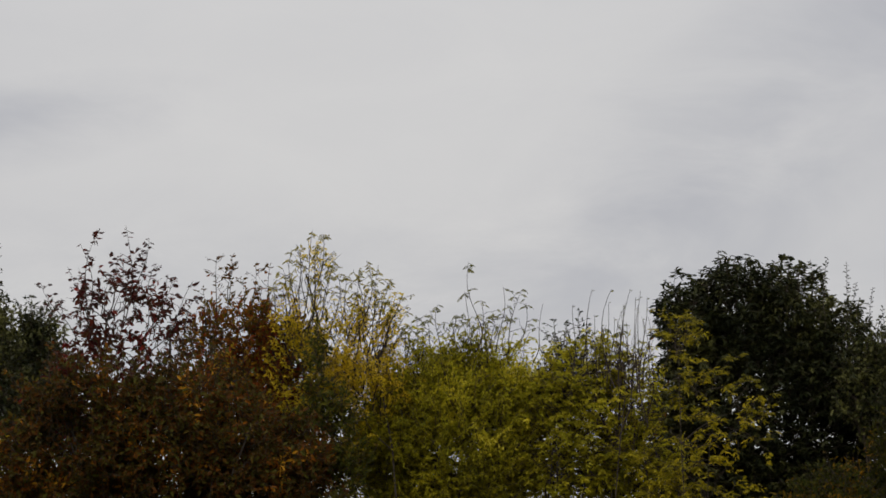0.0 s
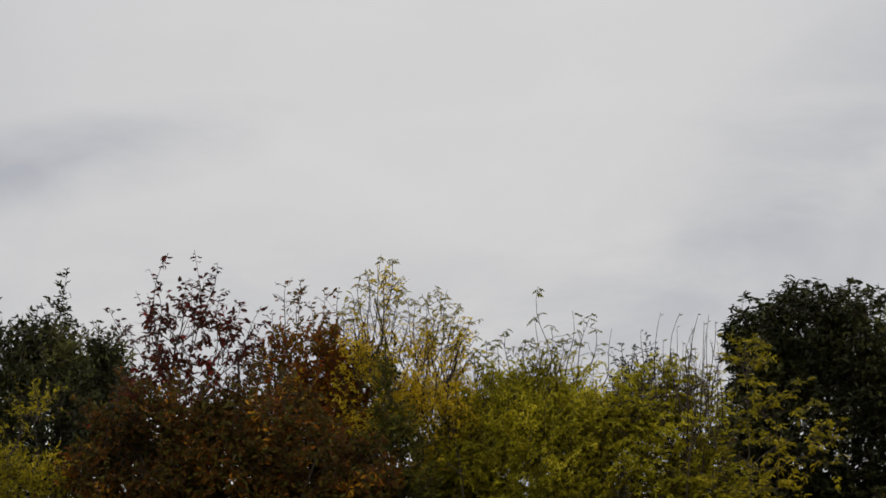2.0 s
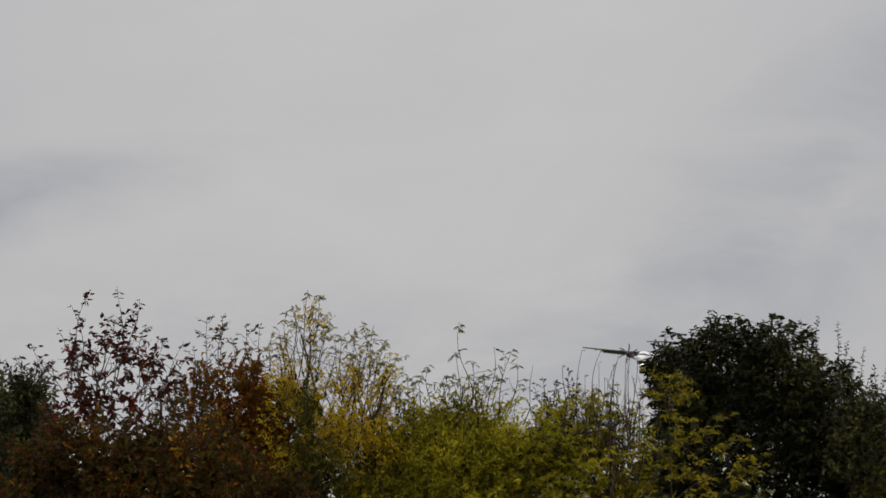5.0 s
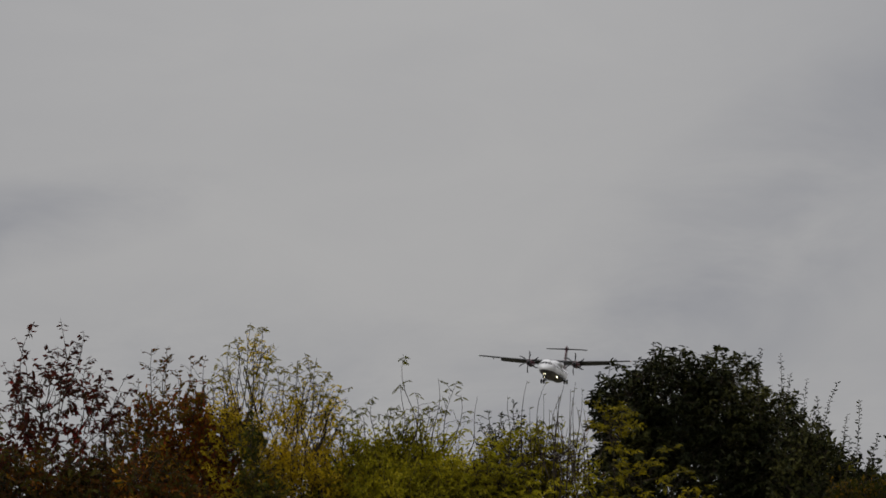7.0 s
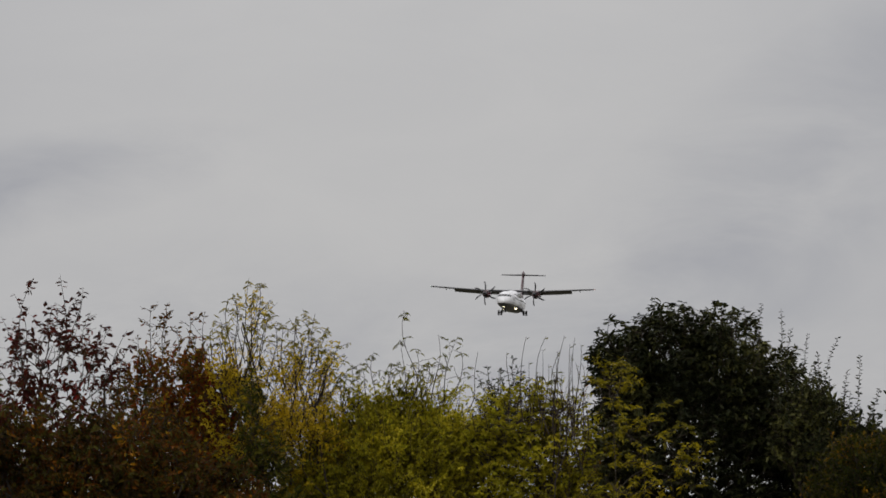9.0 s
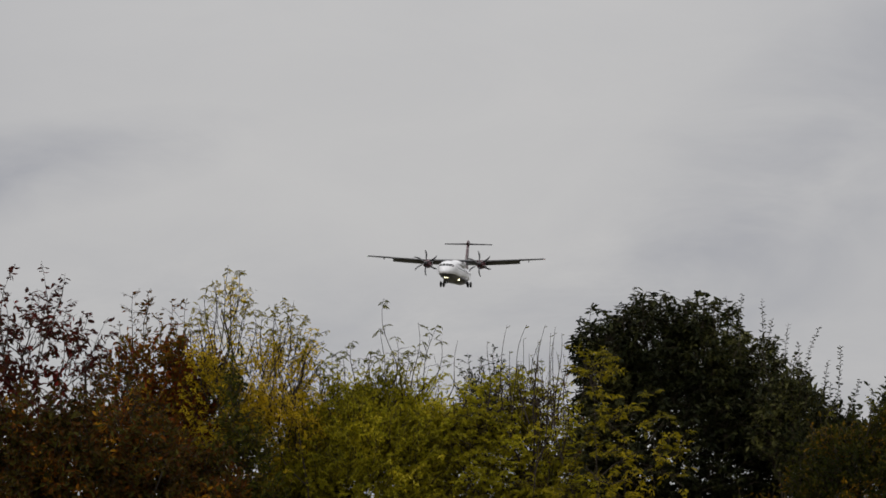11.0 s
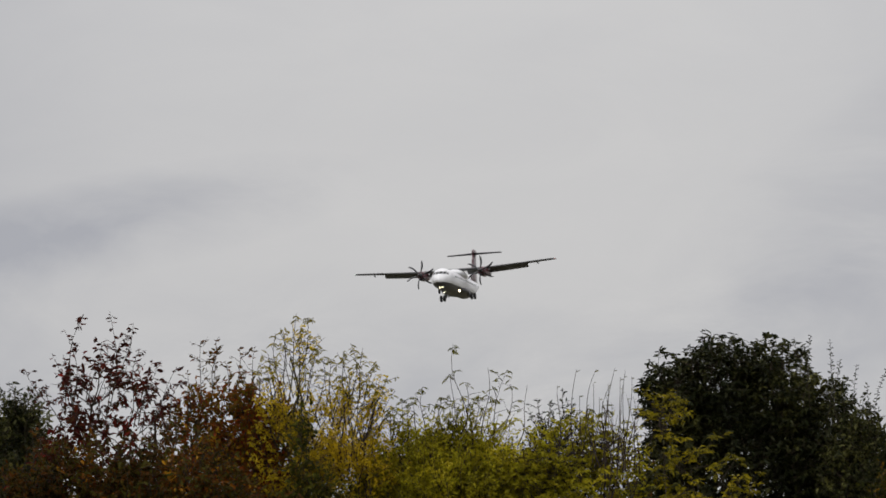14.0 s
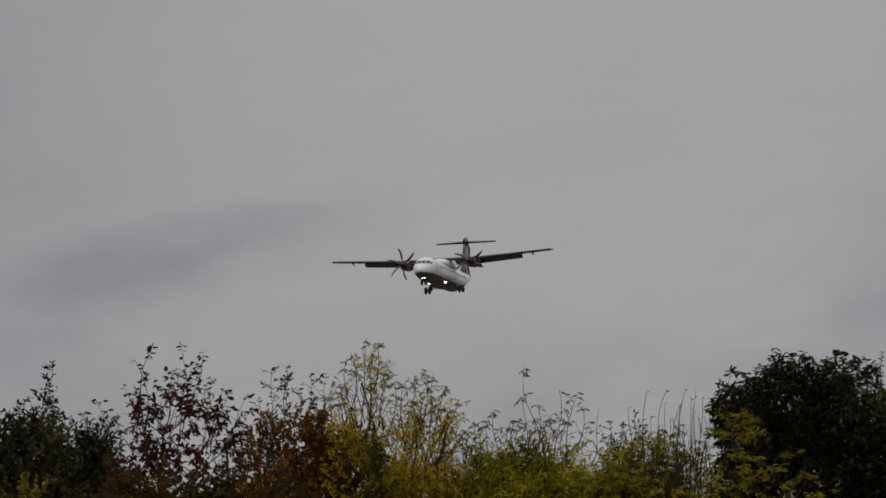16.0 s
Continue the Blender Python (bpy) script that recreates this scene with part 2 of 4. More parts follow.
def leaf_places(rng, arrange, p, way, span, k, L, droop):
    """Base points, directions, face normals and lengths of the leaves of many twigs.
    scatter: along the twig; pinnate: leaflet pairs on drooping stalks; rosette: round the twig's end."""
    n = len(p)
    if arrange == "pinnate":
        stalks = max(1, round(k / 9))
        n2 = n * stalks
        base = (p[:, None] + way[:, None] * (span[:, None] * (rng.uniform(0.1, 1.0, (n, stalks)) - 0.5))[..., None]).reshape(-1, 3)
        d = unit(rng, n2) * (1.0, 1.0, 0.45) + np.repeat(way, stalks, 0) * 0.55 + np.array([0, 0, 0.15 - droop * 0.5])
        d /= np.linalg.norm(d, axis=1)[:, None]
        across = np.cross(d, (0, 0, 1.0))
        across /= np.linalg.norm(across, axis=1)[:, None] + 1e-9
        up = np.cross(across, d)
        R = rng.uniform(1.1, 2.2, n2) * L
        out = ([], [], [], [])
        for u, side in [(u, q) for u in (0.2, 0.45, 0.7, 0.9) for q in (-1, 1)] + [(1.0, 0)]:
            out[0].append(base + d * (R * u)[:, None] - np.array([0, 0, 1.0]) * (0.3 * R * u * u)[:, None] + unit(rng, n2) * 0.25 * L)
            out[1].append(d * 0.62 - np.array([0, 0, 0.1 + 0.5 * u]) + across * side * 0.85 + unit(rng, n2) * 0.5)
            out[2].append(up * 0.7 + unit(rng, n2) * 0.7 + np.array([0, -0.3, 0.2]))
            out[3].append(L * (1.1 - 0.25 * u) * rng.uniform(0.65, 1.15, n2))
        return tuple(np.concatenate(q) for q in out)
    s = rng.uniform(0.0, 1.0, (n, k)) - 0.5
    if arrange == "rosette":
        s = 0.5 - 0.35 * rng.uniform(0, 1, (n, k)) ** 2
    at = (p[:, None] + way[:, None] * (span[:, None] * s)[..., None]).reshape(-1, 3)
    round_ = unit(rng, n * k).reshape(n, k, 3)
    if arrange == "rosette":
        out = (round_ * (1, 1, 0.5) + way[:, None] * 0.45 + np.array([0, 0, -droop])).reshape(-1, 3)
        face = unit(rng, n * k) * 0.35 + np.array([0, -0.15, 1.0])
    else:
        out = (round_ + way[:, None] * 0.6 + np.array([0, 0, -droop])).reshape(-1, 3)
        face = unit(rng, n * k) * 0.75 + np.array([0, -0.5, 0.7])
    return at, out, face, rng.uniform(0.55, 1.15, n * k) * L


ROW = 95.0


def spot(x, z, y):
    """A place on the tree row, given at 95 m off, moved along its sight line to the distance y."""
    return np.array([x * y / ROW, y, EYE[2] + (z - EYE[2]) * y / ROW])


def unit(rng, k):
    v = rng.normal(size=(k, 3))
    return v / np.linalg.norm(v, axis=1)[:, None]


def bend(a, b, rng, sway=0.06, k=6):
    """A slightly crooked line from a to b."""
    a, b = np.asarray(a, float), np.asarray(b, float)
    s = np.linspace(0, 1, k)[:, None]
    off = rng.normal(size=3) * sway * np.linalg.norm(b - a)
    off2 = rng.normal(size=3) * sway * 0.4 * np.linalg.norm(b - a)
    return a + (b - a) * s + off * np.sin(np.pi * s) + off2 * np.sin(2 * np.pi * s)


TREES = []


def tree(name, label, category, y, lobes, skin, leaf, bark, seed, shoots=(), twig=(0.14, 0.32), per=10, gaps=0.0, rise=0.5,
         droop=0.0, skirt=1500, trunk=0.09, stems=4, group="", shoot_skin=None, wood=0.004, under=420, fringe=22, limbs=5, thick=0.012, arrange="scatter", inner="", wands=0, column=False):
    """A tree or tall shrub.
    lobes: (x, z, half width, half height, half depth, number of twigs) as spot() takes x, z; leaf: length, width to length.
    shoots: (x of foot, z of foot, x of tip, z of tip, leafiness 0 to 1, leaf length) thin leaders that stand out over the crown."""
    rng = np.random.default_rng(seed)
    L, ratio = leaf
    mid = np.mean([spot(q[0], q[1], y) for q in lobes], axis=0)
    root = new(name)
    TREES.append(root)
    root.location = (mid[0], y, 0)
    tagged(root, label, category, group)
    org = np.array([mid[0], y, 0.0])
    size = y / ROW
    # stems and limbs
    stem = Shape()
    crown_feet = []
    for i in range(stems):
        foot = np.array([rng.normal() * 0.15, rng.normal() * 0.15, -0.05])
        q = lobes[i % len(lobes)]
        c = spot(q[0], q[1], y) - org
        top = c + np.array([rng.normal() * q[2] * 0.3, rng.normal() * q[4] * 0.3, -q[3] * 0.2])
        line = bend(foot, top, rng, 0.04, 10)
        r = trunk * rng.uniform(0.6, 1.0)
        stem.tube(line, np.linspace(r, r * 0.25, 10), 8)
        crown_feet.append(line[5:])
    stem.ob("trunk", bark, root)
    feet = np.concatenate(crown_feet)
    for i, q in enumerate(lobes):
        c = spot(q[0], q[1], y) - org
        for j in range(limbs):
            limb = Shape()
            end = c + unit(rng, 1)[0] * np.array([q[2], q[4], q[3]]) * rng.uniform(0.5, 0.95)
            low = feet[feet[:, 2] < end[2] - 0.1]
            start = low[np.argmin(np.linalg.norm(low - end, axis=1))] if len(low) else feet[0]
            limb.tube(bend(start, end, rng, 0.09, 6), np.linspace(thick, thick * 0.3, 6), 5)
            limb.ob("limb", bark, root)
    # twigs with leaves
    wood_mesh, blades = Shape(), Shape()
    bag = []
    low_z = min(q[1] - q[3] for q in lobes)
    wide = max(abs(q[0] * size - mid[0]) + q[2] for q in lobes)
    jobs = [(spot(q[0], q[1], y) - org, np.array([q[2], q[4], q[3]]), q[5], per, 1.0) for q in lobes]
    # short upright twigs over the upper side of each lobe give a feathery outline
    for q in lobes:
        if not fringe:
            break
        d = unit(rng, fringe)
        d[:, 2] = np.abs(d[:, 2])
        radii = np.array([q[2], q[4], q[3]])
        p = spot(q[0], q[1], y) - org + d * radii * rng.uniform(0.95, 1.1, fringe)[:, None]
        way = d * (0.8, 0.8, 0.4) + unit(rng, fringe) * 0.35 + np.array([0, 0, 0.8])
        way /= np.linalg.norm(way, axis=1)[:, None]
        span = rng.uniform(0.14, 0.42, fringe)
        for i in range(fringe):
            wood_mesh.tube([p[i] - way[i] * span[i] * 0.5, p[i], p[i] + way[i] * span[i] * 0.5], [wood, wood * 0.7, wood * 0.35], 3)
        bag.append(leaf_places(rng, arrange, p, way, span, per, L * 0.9, droop))
    # thin upright branches through the crown
    for q in lobes:
        c, radii = spot(q[0], q[1], y) - org, np.array([q[2], q[4], q[3]])
        for _ in range(int(wands * q[2] * q[3] / 0.16)):
            d = unit(rng, 1)[0]
            tip = c + d * radii * rng.uniform(0.5, 1.0)
            tip[2] = c[2] + abs(d[2]) * radii[2]
            foot = c + np.array([d[0] * radii[0] * 0.45, d[1] * radii[1] * 0.4, -radii[2] * rng.uniform(0.5, 1.1)])
            wood_mesh.tube(bend(foot, tip, rng, 0.06, 6), np.linspace(0.0075, 0.0028, 6), 4)
    deep = 6.35 * size
    if under:
        jobs.append((np.array([0, 0.1, deep]), np.array([wide * 0.95, 0.75, 0.95]), int(under * wide), per, 1.1))
    if skirt:
        jobs.append((np.array([0, 0, low_z * 0.55]), np.array([wide * 0.9, 0.9, low_z * 0.55]), skirt // 10, 8, 1.5))
    for job, (c, radii, count, k, big) in enumerate(jobs):
        open_air = gaps if job < len(lobes) else gaps * 0.6
        d = unit(rng, count * 2)
        rad = rng.uniform(0.12, 1.0, count * 2) ** 0.42
        p = c + d * radii * rad[:, None]
        if gaps:
            keep = np.array([noise.noise(Vector(q * 3.1 + seed)) * 0.7 + noise.noise(Vector(q * 7.3 + seed)) * 0.3 > open_air - 0.5 for q in p])
            p, d = p[keep], d[keep]
        p, d = p[:count], d[:count]
        way = d * np.array([1, 1, 0.6]) + unit(rng, len(p)) * 0.6 + np.array([0, 0, rise])
        way /= np.linalg.norm(way, axis=1)[:, None]
        span = rng.uniform(*twig, len(p)) * big
        for i in range(len(p)):
            a, b = p[i] - way[i] * span[i] * 0.5, p[i] + way[i] * span[i] * 0.5
            m = (a + b) / 2 + rng.normal(size=3) * span[i] * 0.06
            wood_mesh.tube([a, m, b], [wood, wood * 0.7, wood * 0.35], 3)
        bag.append(leaf_places(rng, inner or arrange, p, way, span, k, L * big, droop))
    blades.leaves(np.concatenate([b[0] for b in bag]), np.concatenate([b[1] for b in bag]), np.concatenate([b[2] for b in bag]), np.concatenate([b[3] for b in bag]), ratio)
    wood_mesh.ob("brushwood", bark, root, "fine bare twigs inside the crown", "stuff")
    blades.ob("crown", skin, root, "", "stuff")
    # leaders over the crown, each with its own leaves
    for x0, z0, x1, z1, leafy, size_l in shoots:
        dy = rng.uniform(-0.4, 0.3)
        a, b = spot(x0, z0, y) - org + (0, dy, 0), spot(x1, z1, y) - org + (0, dy, 0)
        line = bend(a, b, rng, 0.05, 9)
        sh = Shape()
        long = np.linalg.norm(b - a)
        sh.tube(line, np.linspace(0.0035 if column else 0.0038 + 0.0022 * long, 0.0018, 9), 5)

        def along(s):
            i = min(7, int(s * 8))
            return line[i] + (line[i + 1] - line[i]) * (s * 8 - i)

        grow = []  # base and direction of each leaf, size
        if column:
            k = int(long / 0.017 * min(1.2, leafy + 0.2))
            for i in range(k):
                s = (i + rng.uniform(0, 0.8)) / k
                ang = 2.4 * i + rng.uniform(-0.4, 0.4)
                grow.append((along(s), np.array([math.cos(ang), math.sin(ang), rng.uniform(-0.1, 0.7)]), rng.uniform(1.0, 1.6) * (1.1 - 0.4 * s)))
        else:
            sides = int(3 + 7 * long) if leafy > 0.15 else 0
            for j in range(sides):
                s = rng.uniform(0.25, 0.95)
                base = along(s)
                w = unit(rng, 1)[0] * (1.3, 0.7, 0.4) + np.array([0, 0, 0.55])
                tip = base + w / np.linalg.norm(w) * rng.uniform(0.08, 0.24) * (1.2 - 0.7 * s)
                sh.tube(bend(base, tip, rng, 0.08, 4), np.linspace(0.0026, 0.0015, 4), 4)
                for _ in range(int(round(leafy * (2.4 if arrange == "pinnate" else 5) + rng.uniform(-0.5, 0.8)))):
                    u = rng.uniform(0.75, 1.0) if arrange != "scatter" else rng.uniform(0.2, 1.0)
                    grow.append((base + (tip - base) * u, w * 0.5 + unit(rng, 1)[0] * (1, 1, 0.5) + np.array([0, 0, -droop]), rng.uniform(0.7, 1.15)))
            for i in range(int(round(leafy * (9 if arrange == "pinnate" else 7 + 10 * long)))):
                s = 1 - 0.1 * rng.uniform(0, 1) if arrange == "pinnate" or i < 3 else rng.uniform(0.35, 1.0)
                ang = 2.4 * i + rng.uniform(-0.5, 0.5)
                grow.append((along(s), np.array([math.cos(ang), math.sin(ang), 0.35 - droop]), rng.uniform(0.7, 1.15)))
        shoot = sh.ob("shoot", bark, root)
        feather = arrange == "pinnate"
        me = leaf_mesh(shoot_skin or skin, round(size_l * (0.54 if feather else 1.0), 3), ratio, feather)
        for at, w, big in grow:
            o = new("leaf", me)
            o.parent = shoot
            turn = rng.uniform(-0.5, 0.5) if feather else rng.uniform(0, 6.28)
            o.matrix_basis = Matrix.Translation(at) @ Vector(w).to_track_quat("Z", "Y").to_matrix().to_4x4() @ Matrix.Rotation(turn, 4, "Z") @ Matrix.Scale(big, 4)
    return root


# ---- leaf colours ----
DARK_STOPS = [(0.0, (0.007, 0.009, 0.003)), (0.45, (0.015, 0.019, 0.006)), (0.7, (0.044, 0.046, 0.014)), (1.0, (0.12, 0.12, 0.035))]
DARK_GREEN = leaf_material("dark_green_leaf", DARK_STOPS, 0.08, 1.0, 0.45, gloss=0.09)
MAROON = leaf_material("maroon_leaf", [(0.0, (0.016, 0.006, 0.006)), (0.35, (0.06, 0.012, 0.010)), (0.55, (0.04, 0.024, 0.008)), (0.8, (0.13, 0.016, 0.012)), (1.0, (0.22, 0.02, 0.016))], 0.22)
BROWN = leaf_material("brown_olive_leaf", [(0.0, (0.010, 0.010, 0.003)), (0.3, (0.036, 0.027, 0.005)), (0.48, (0.1, 0.034, 0.007)), (0.62, (0.08, 0.077, 0.013)), (0.78, (0.055, 0.038, 0.008)), (0.9, (0.21, 0.068, 0.008)), (1.0, (0.4, 0.2, 0.014))], 0.38, 2.2, 0.45, gloss=0.06)
RUST = leaf_material("rust_leaf", [(0.0, (0.03, 0.027, 0.006)), (0.22, (0.085, 0.062, 0.008)), (0.4, (0.15, 0.042, 0.009)), (0.55, (0.14, 0.105, 0.010)), (0.7, (0.2, 0.032, 0.010)), (0.86, (0.28, 0.12, 0.010)), (1.0, (0.46, 0.3, 0.016))], 0.42, 2.0)
YELLOW = leaf_material("yellow_leaf", [(0.0, (0.1, 0.09, 0.012)), (0.12, (0.28, 0.21, 0.014)), (0.32, (0.5, 0.375, 0.018)), (0.62, (0.68, 0.5, 0.025)), (1.0, (0.78, 0.6, 0.05))], 0.66, 1.5, speckle=0.42)
GOLD = leaf_material("gold_green_leaf", [(0.0, (0.08, 0.075, 0.008)), (0.4, (0.18, 0.155, 0.010)), (0.75, (0.3, 0.25, 0.012)), (1.0, (0.4, 0.31, 0.014))], 0.3)
OLIVE = leaf_material("olive_leaf", [(0.0, (0.075, 0.082, 0.010)), (0.22, (0.19, 0.185, 0.014)), (0.42, (0.31, 0.26, 0.016)), (0.62, (0.36, 0.35, 0.022)), (0.82, (0.56, 0.47, 0.025)), (1.0, (0.7, 0.62, 0.06))], 0.56, 1.6, speckle=0.4)
IVY = leaf_material("ivy_leaf", [(0.0, (0.014, 0.017, 0.004)), (0.4, (0.045, 0.05, 0.008)), (0.65, (0.085, 0.085, 0.012)), (0.85, (0.14, 0.09, 0.012)), (1.0, (0.26, 0.2, 0.02))], 0.28, 1.4, 0.5, gloss=0.03)
MIXED = leaf_material("mixed_leaf", [(0.0, (0.010, 0.015, 0.004)), (0.4, (0.03, 0.036, 0.005)), (0.65, (0.07, 0.06, 0.007)), (0.85, (0.19, 0.1, 0.008)), (1.0, (0.4, 0.2, 0.010))], 0.32, 1.8)
DARK_ONE = leaf_material("dark_green_single_leaf", DARK_STOPS, 0.12, single=True)
MAROON_ONE = leaf_material("maroon_single_leaf", [(0.0, (0.025, 0.01, 0.010)), (0.5, (0.055, 0.02, 0.014)), (1.0, (0.16, 0.02, 0.018))], 0.25, single=True)
RUST_ONE = leaf_material("rust_single_leaf", [(0.0, (0.05, 0.03, 0.010)), (0.5, (0.1, 0.06, 0.012)), (1.0, (0.26, 0.04, 0.014))], 0.3, single=True)
YELLOW_ONE = leaf_material("yellow_single_leaf", [(0.0, (0.08, 0.085, 0.016)), (0.5, (0.22, 0.19, 0.02)), (1.0, (0.46, 0.36, 0.02))], 0.5, single=True)
OLIVE_ONE = leaf_material("olive_single_leaf", [(0.0, (0.06, 0.07, 0.015)), (0.5, (0.11, 0.11, 0.015)), (1.0, (0.24, 0.21, 0.015))], 0.35, single=True)

# ---- the row of trees and tall shrubs ----
tree("evergreen_tree", "dark green dense evergreen tree with a pointed leader", "tree", 97,
     [(-4.19, 7.75, 0.62, 0.92, 0.7, 1000), (-3.94, 8.36, 0.18, 0.33, 0.3, 100), (-4.74, 8.08, 0.45, 0.75, 0.6, 400), (-4.22, 8.53, 0.2, 0.2, 0.25, 50)],
     DARK_GREEN, (0.075, 0.42), BARK, 11, [(-3.94, 8.53, -3.90, 9.27, 1.6, 0.055), (-3.96, 8.53, -3.93, 9.02, 1.4, 0.055), (-4.02, 8.53, -3.99, 8.97, 0.9, 0.06), (-4.19, 8.58, -4.17, 8.87, 0.8, 0.06), (-3.83, 8.53, -3.84, 8.75, 0.8, 0.06)],
     shoot_skin=DARK_ONE, group="hedgerow trees")
tree("dark_shrub", "dark green rounded shrub behind red-leaved branches", "shrub", 98,
     [(-3.52, 7.83, 0.4, 0.62, 0.5, 700), (-3.52, 8.39, 0.22, 0.18, 0.25, 80)],
     DARK_GREEN, (0.07, 0.42), BARK, 12, [(-3.55, 8.53, -3.58, 8.72, 0.7, 0.05), (-3.38, 8.42, -3.36, 8.65, 0.6, 0.05)], shoot_skin=DARK_ONE, group="hedgerow trees")
tree("maroon_shrub", "sparse shrub with dark maroon and brown autumn leaves", "shrub", 94,
     [(-2.74, 7.58, 0.9, 0.5, 0.6, 340), (-2.69, 8.1, 0.7, 0.4, 0.45, 112), (-2.86, 8.58, 0.33, 0.3, 0.3, 28), (-2.30, 8.45, 0.3, 0.26, 0.3, 18), (-2.63, 8.83, 0.2, 0.2, 0.2, 10)],
     MAROON, (0.08, 0.46), BARK, 13,
     [(-2.97, 8.30, -2.90, 9.38, 0.55, 0.065), (-3.02, 8.42, -3.09, 9.27, 0.55, 0.065), (-2.63, 8.47, -2.63, 9.42, 0.5, 0.07), (-2.58, 8.75, -2.41, 9.33, 0.6, 0.065), (-2.86, 8.53, -2.72, 9.14, 0.6, 0.065),
      (-2.69, 8.30, -2.57, 9.05, 1.0, 0.075), (-2.47, 8.30, -2.34, 9.08, 0.35, 0.06), (-2.36, 8.30, -2.13, 8.93, 0.8, 0.07), (-2.24, 8.30, -1.97, 8.89, 0.55, 0.07), (-3.02, 8.30, -3.22, 9.05, 0.3, 0.055),
      (-3.08, 8.25, -3.48, 8.88, 0.35, 0.06), (-2.41, 8.30, -2.22, 8.97, 0.5, 0.07), (-3.08, 8.42, -3.02, 8.92, 0.8, 0.07), (-2.08, 8.19, -1.91, 8.75, 0.5, 0.06), (-3.24, 8.30, -3.27, 8.72, 0.4, 0.05)],
     gaps=0.42, rise=0.4, droop=0.55, fringe=6, per=9, wands=1, trunk=0.045, thick=0.007, shoot_skin=MAROON_ONE, group="hedgerow trees")
tree("brown_shrub", "dense shrub with mottled brown, olive and orange leaves", "shrub", 92.8,
     [(-3.19, 7.14, 0.75, 0.62, 0.6, 820), (-2.30, 7.30, 0.75, 0.66, 0.6, 900), (-1.52, 7.14, 0.6, 0.7, 0.6, 700), (-2.69, 7.8, 0.75, 0.36, 0.4, 165), (-1.91, 7.89, 0.5, 0.38, 0.4, 80), (-3.41, 7.74, 0.38, 0.38, 0.35, 60), (-0.97, 7.08, 0.36, 0.5, 0.5, 300), (-3.6, 6.65, 0.7, 0.42, 0.5, 260), (-1.1, 6.6, 0.7, 0.4, 0.5, 260)],
     BROWN, (0.072, 0.45), BARK, 31, [(-3.30, 8.03, -3.34, 8.30, 0.5, 0.05), (-2.02, 8.08, -1.99, 8.36, 0.5, 0.05)], gaps=0.42, rise=0.5, droop=0.2, fringe=14, shoot_skin=RUST_ONE, trunk=0.05, group="hedgerow trees")
tree("rust_shrub", "dense shrub with rust-orange and olive autumn leaves", "shrub", 94.1,
     [(-1.47, 7.58, 0.6, 0.75, 0.6, 900), (-1.55, 8.30, 0.42, 0.42, 0.4, 150), (-1.88, 8.19, 0.3, 0.35, 0.35, 46), (-1.22, 8.26, 0.3, 0.38, 0.3, 110), (-1.02, 7.75, 0.35, 0.5, 0.3, 200), (-0.98, 8.2, 0.22, 0.3, 0.3, 46)],
     RUST, (0.065, 0.45), BARK, 14,
     [(-1.74, 8.53, -1.74, 9.15, 0.5, 0.05), (-1.64, 8.53, -1.63, 9.05, 1.0, 0.065), (-1.62, 8.64, -1.59, 9.14, 0.3, 0.05), (-1.41, 8.53, -1.36, 9.08, 0.35, 0.05), (-1.30, 8.42, -1.29, 8.86, 1.0, 0.065),
      (-1.83, 8.42, -1.87, 8.83, 0.5, 0.05), (-1.47, 8.53, -1.49, 8.92, 0.5, 0.05), (-1.19, 8.53, -1.21, 9.05, 0.4, 0.05)],
     gaps=0.4, rise=0.6, trunk=0.045, thick=0.008, shoot_skin=RUST_ONE, group="hedgerow trees")
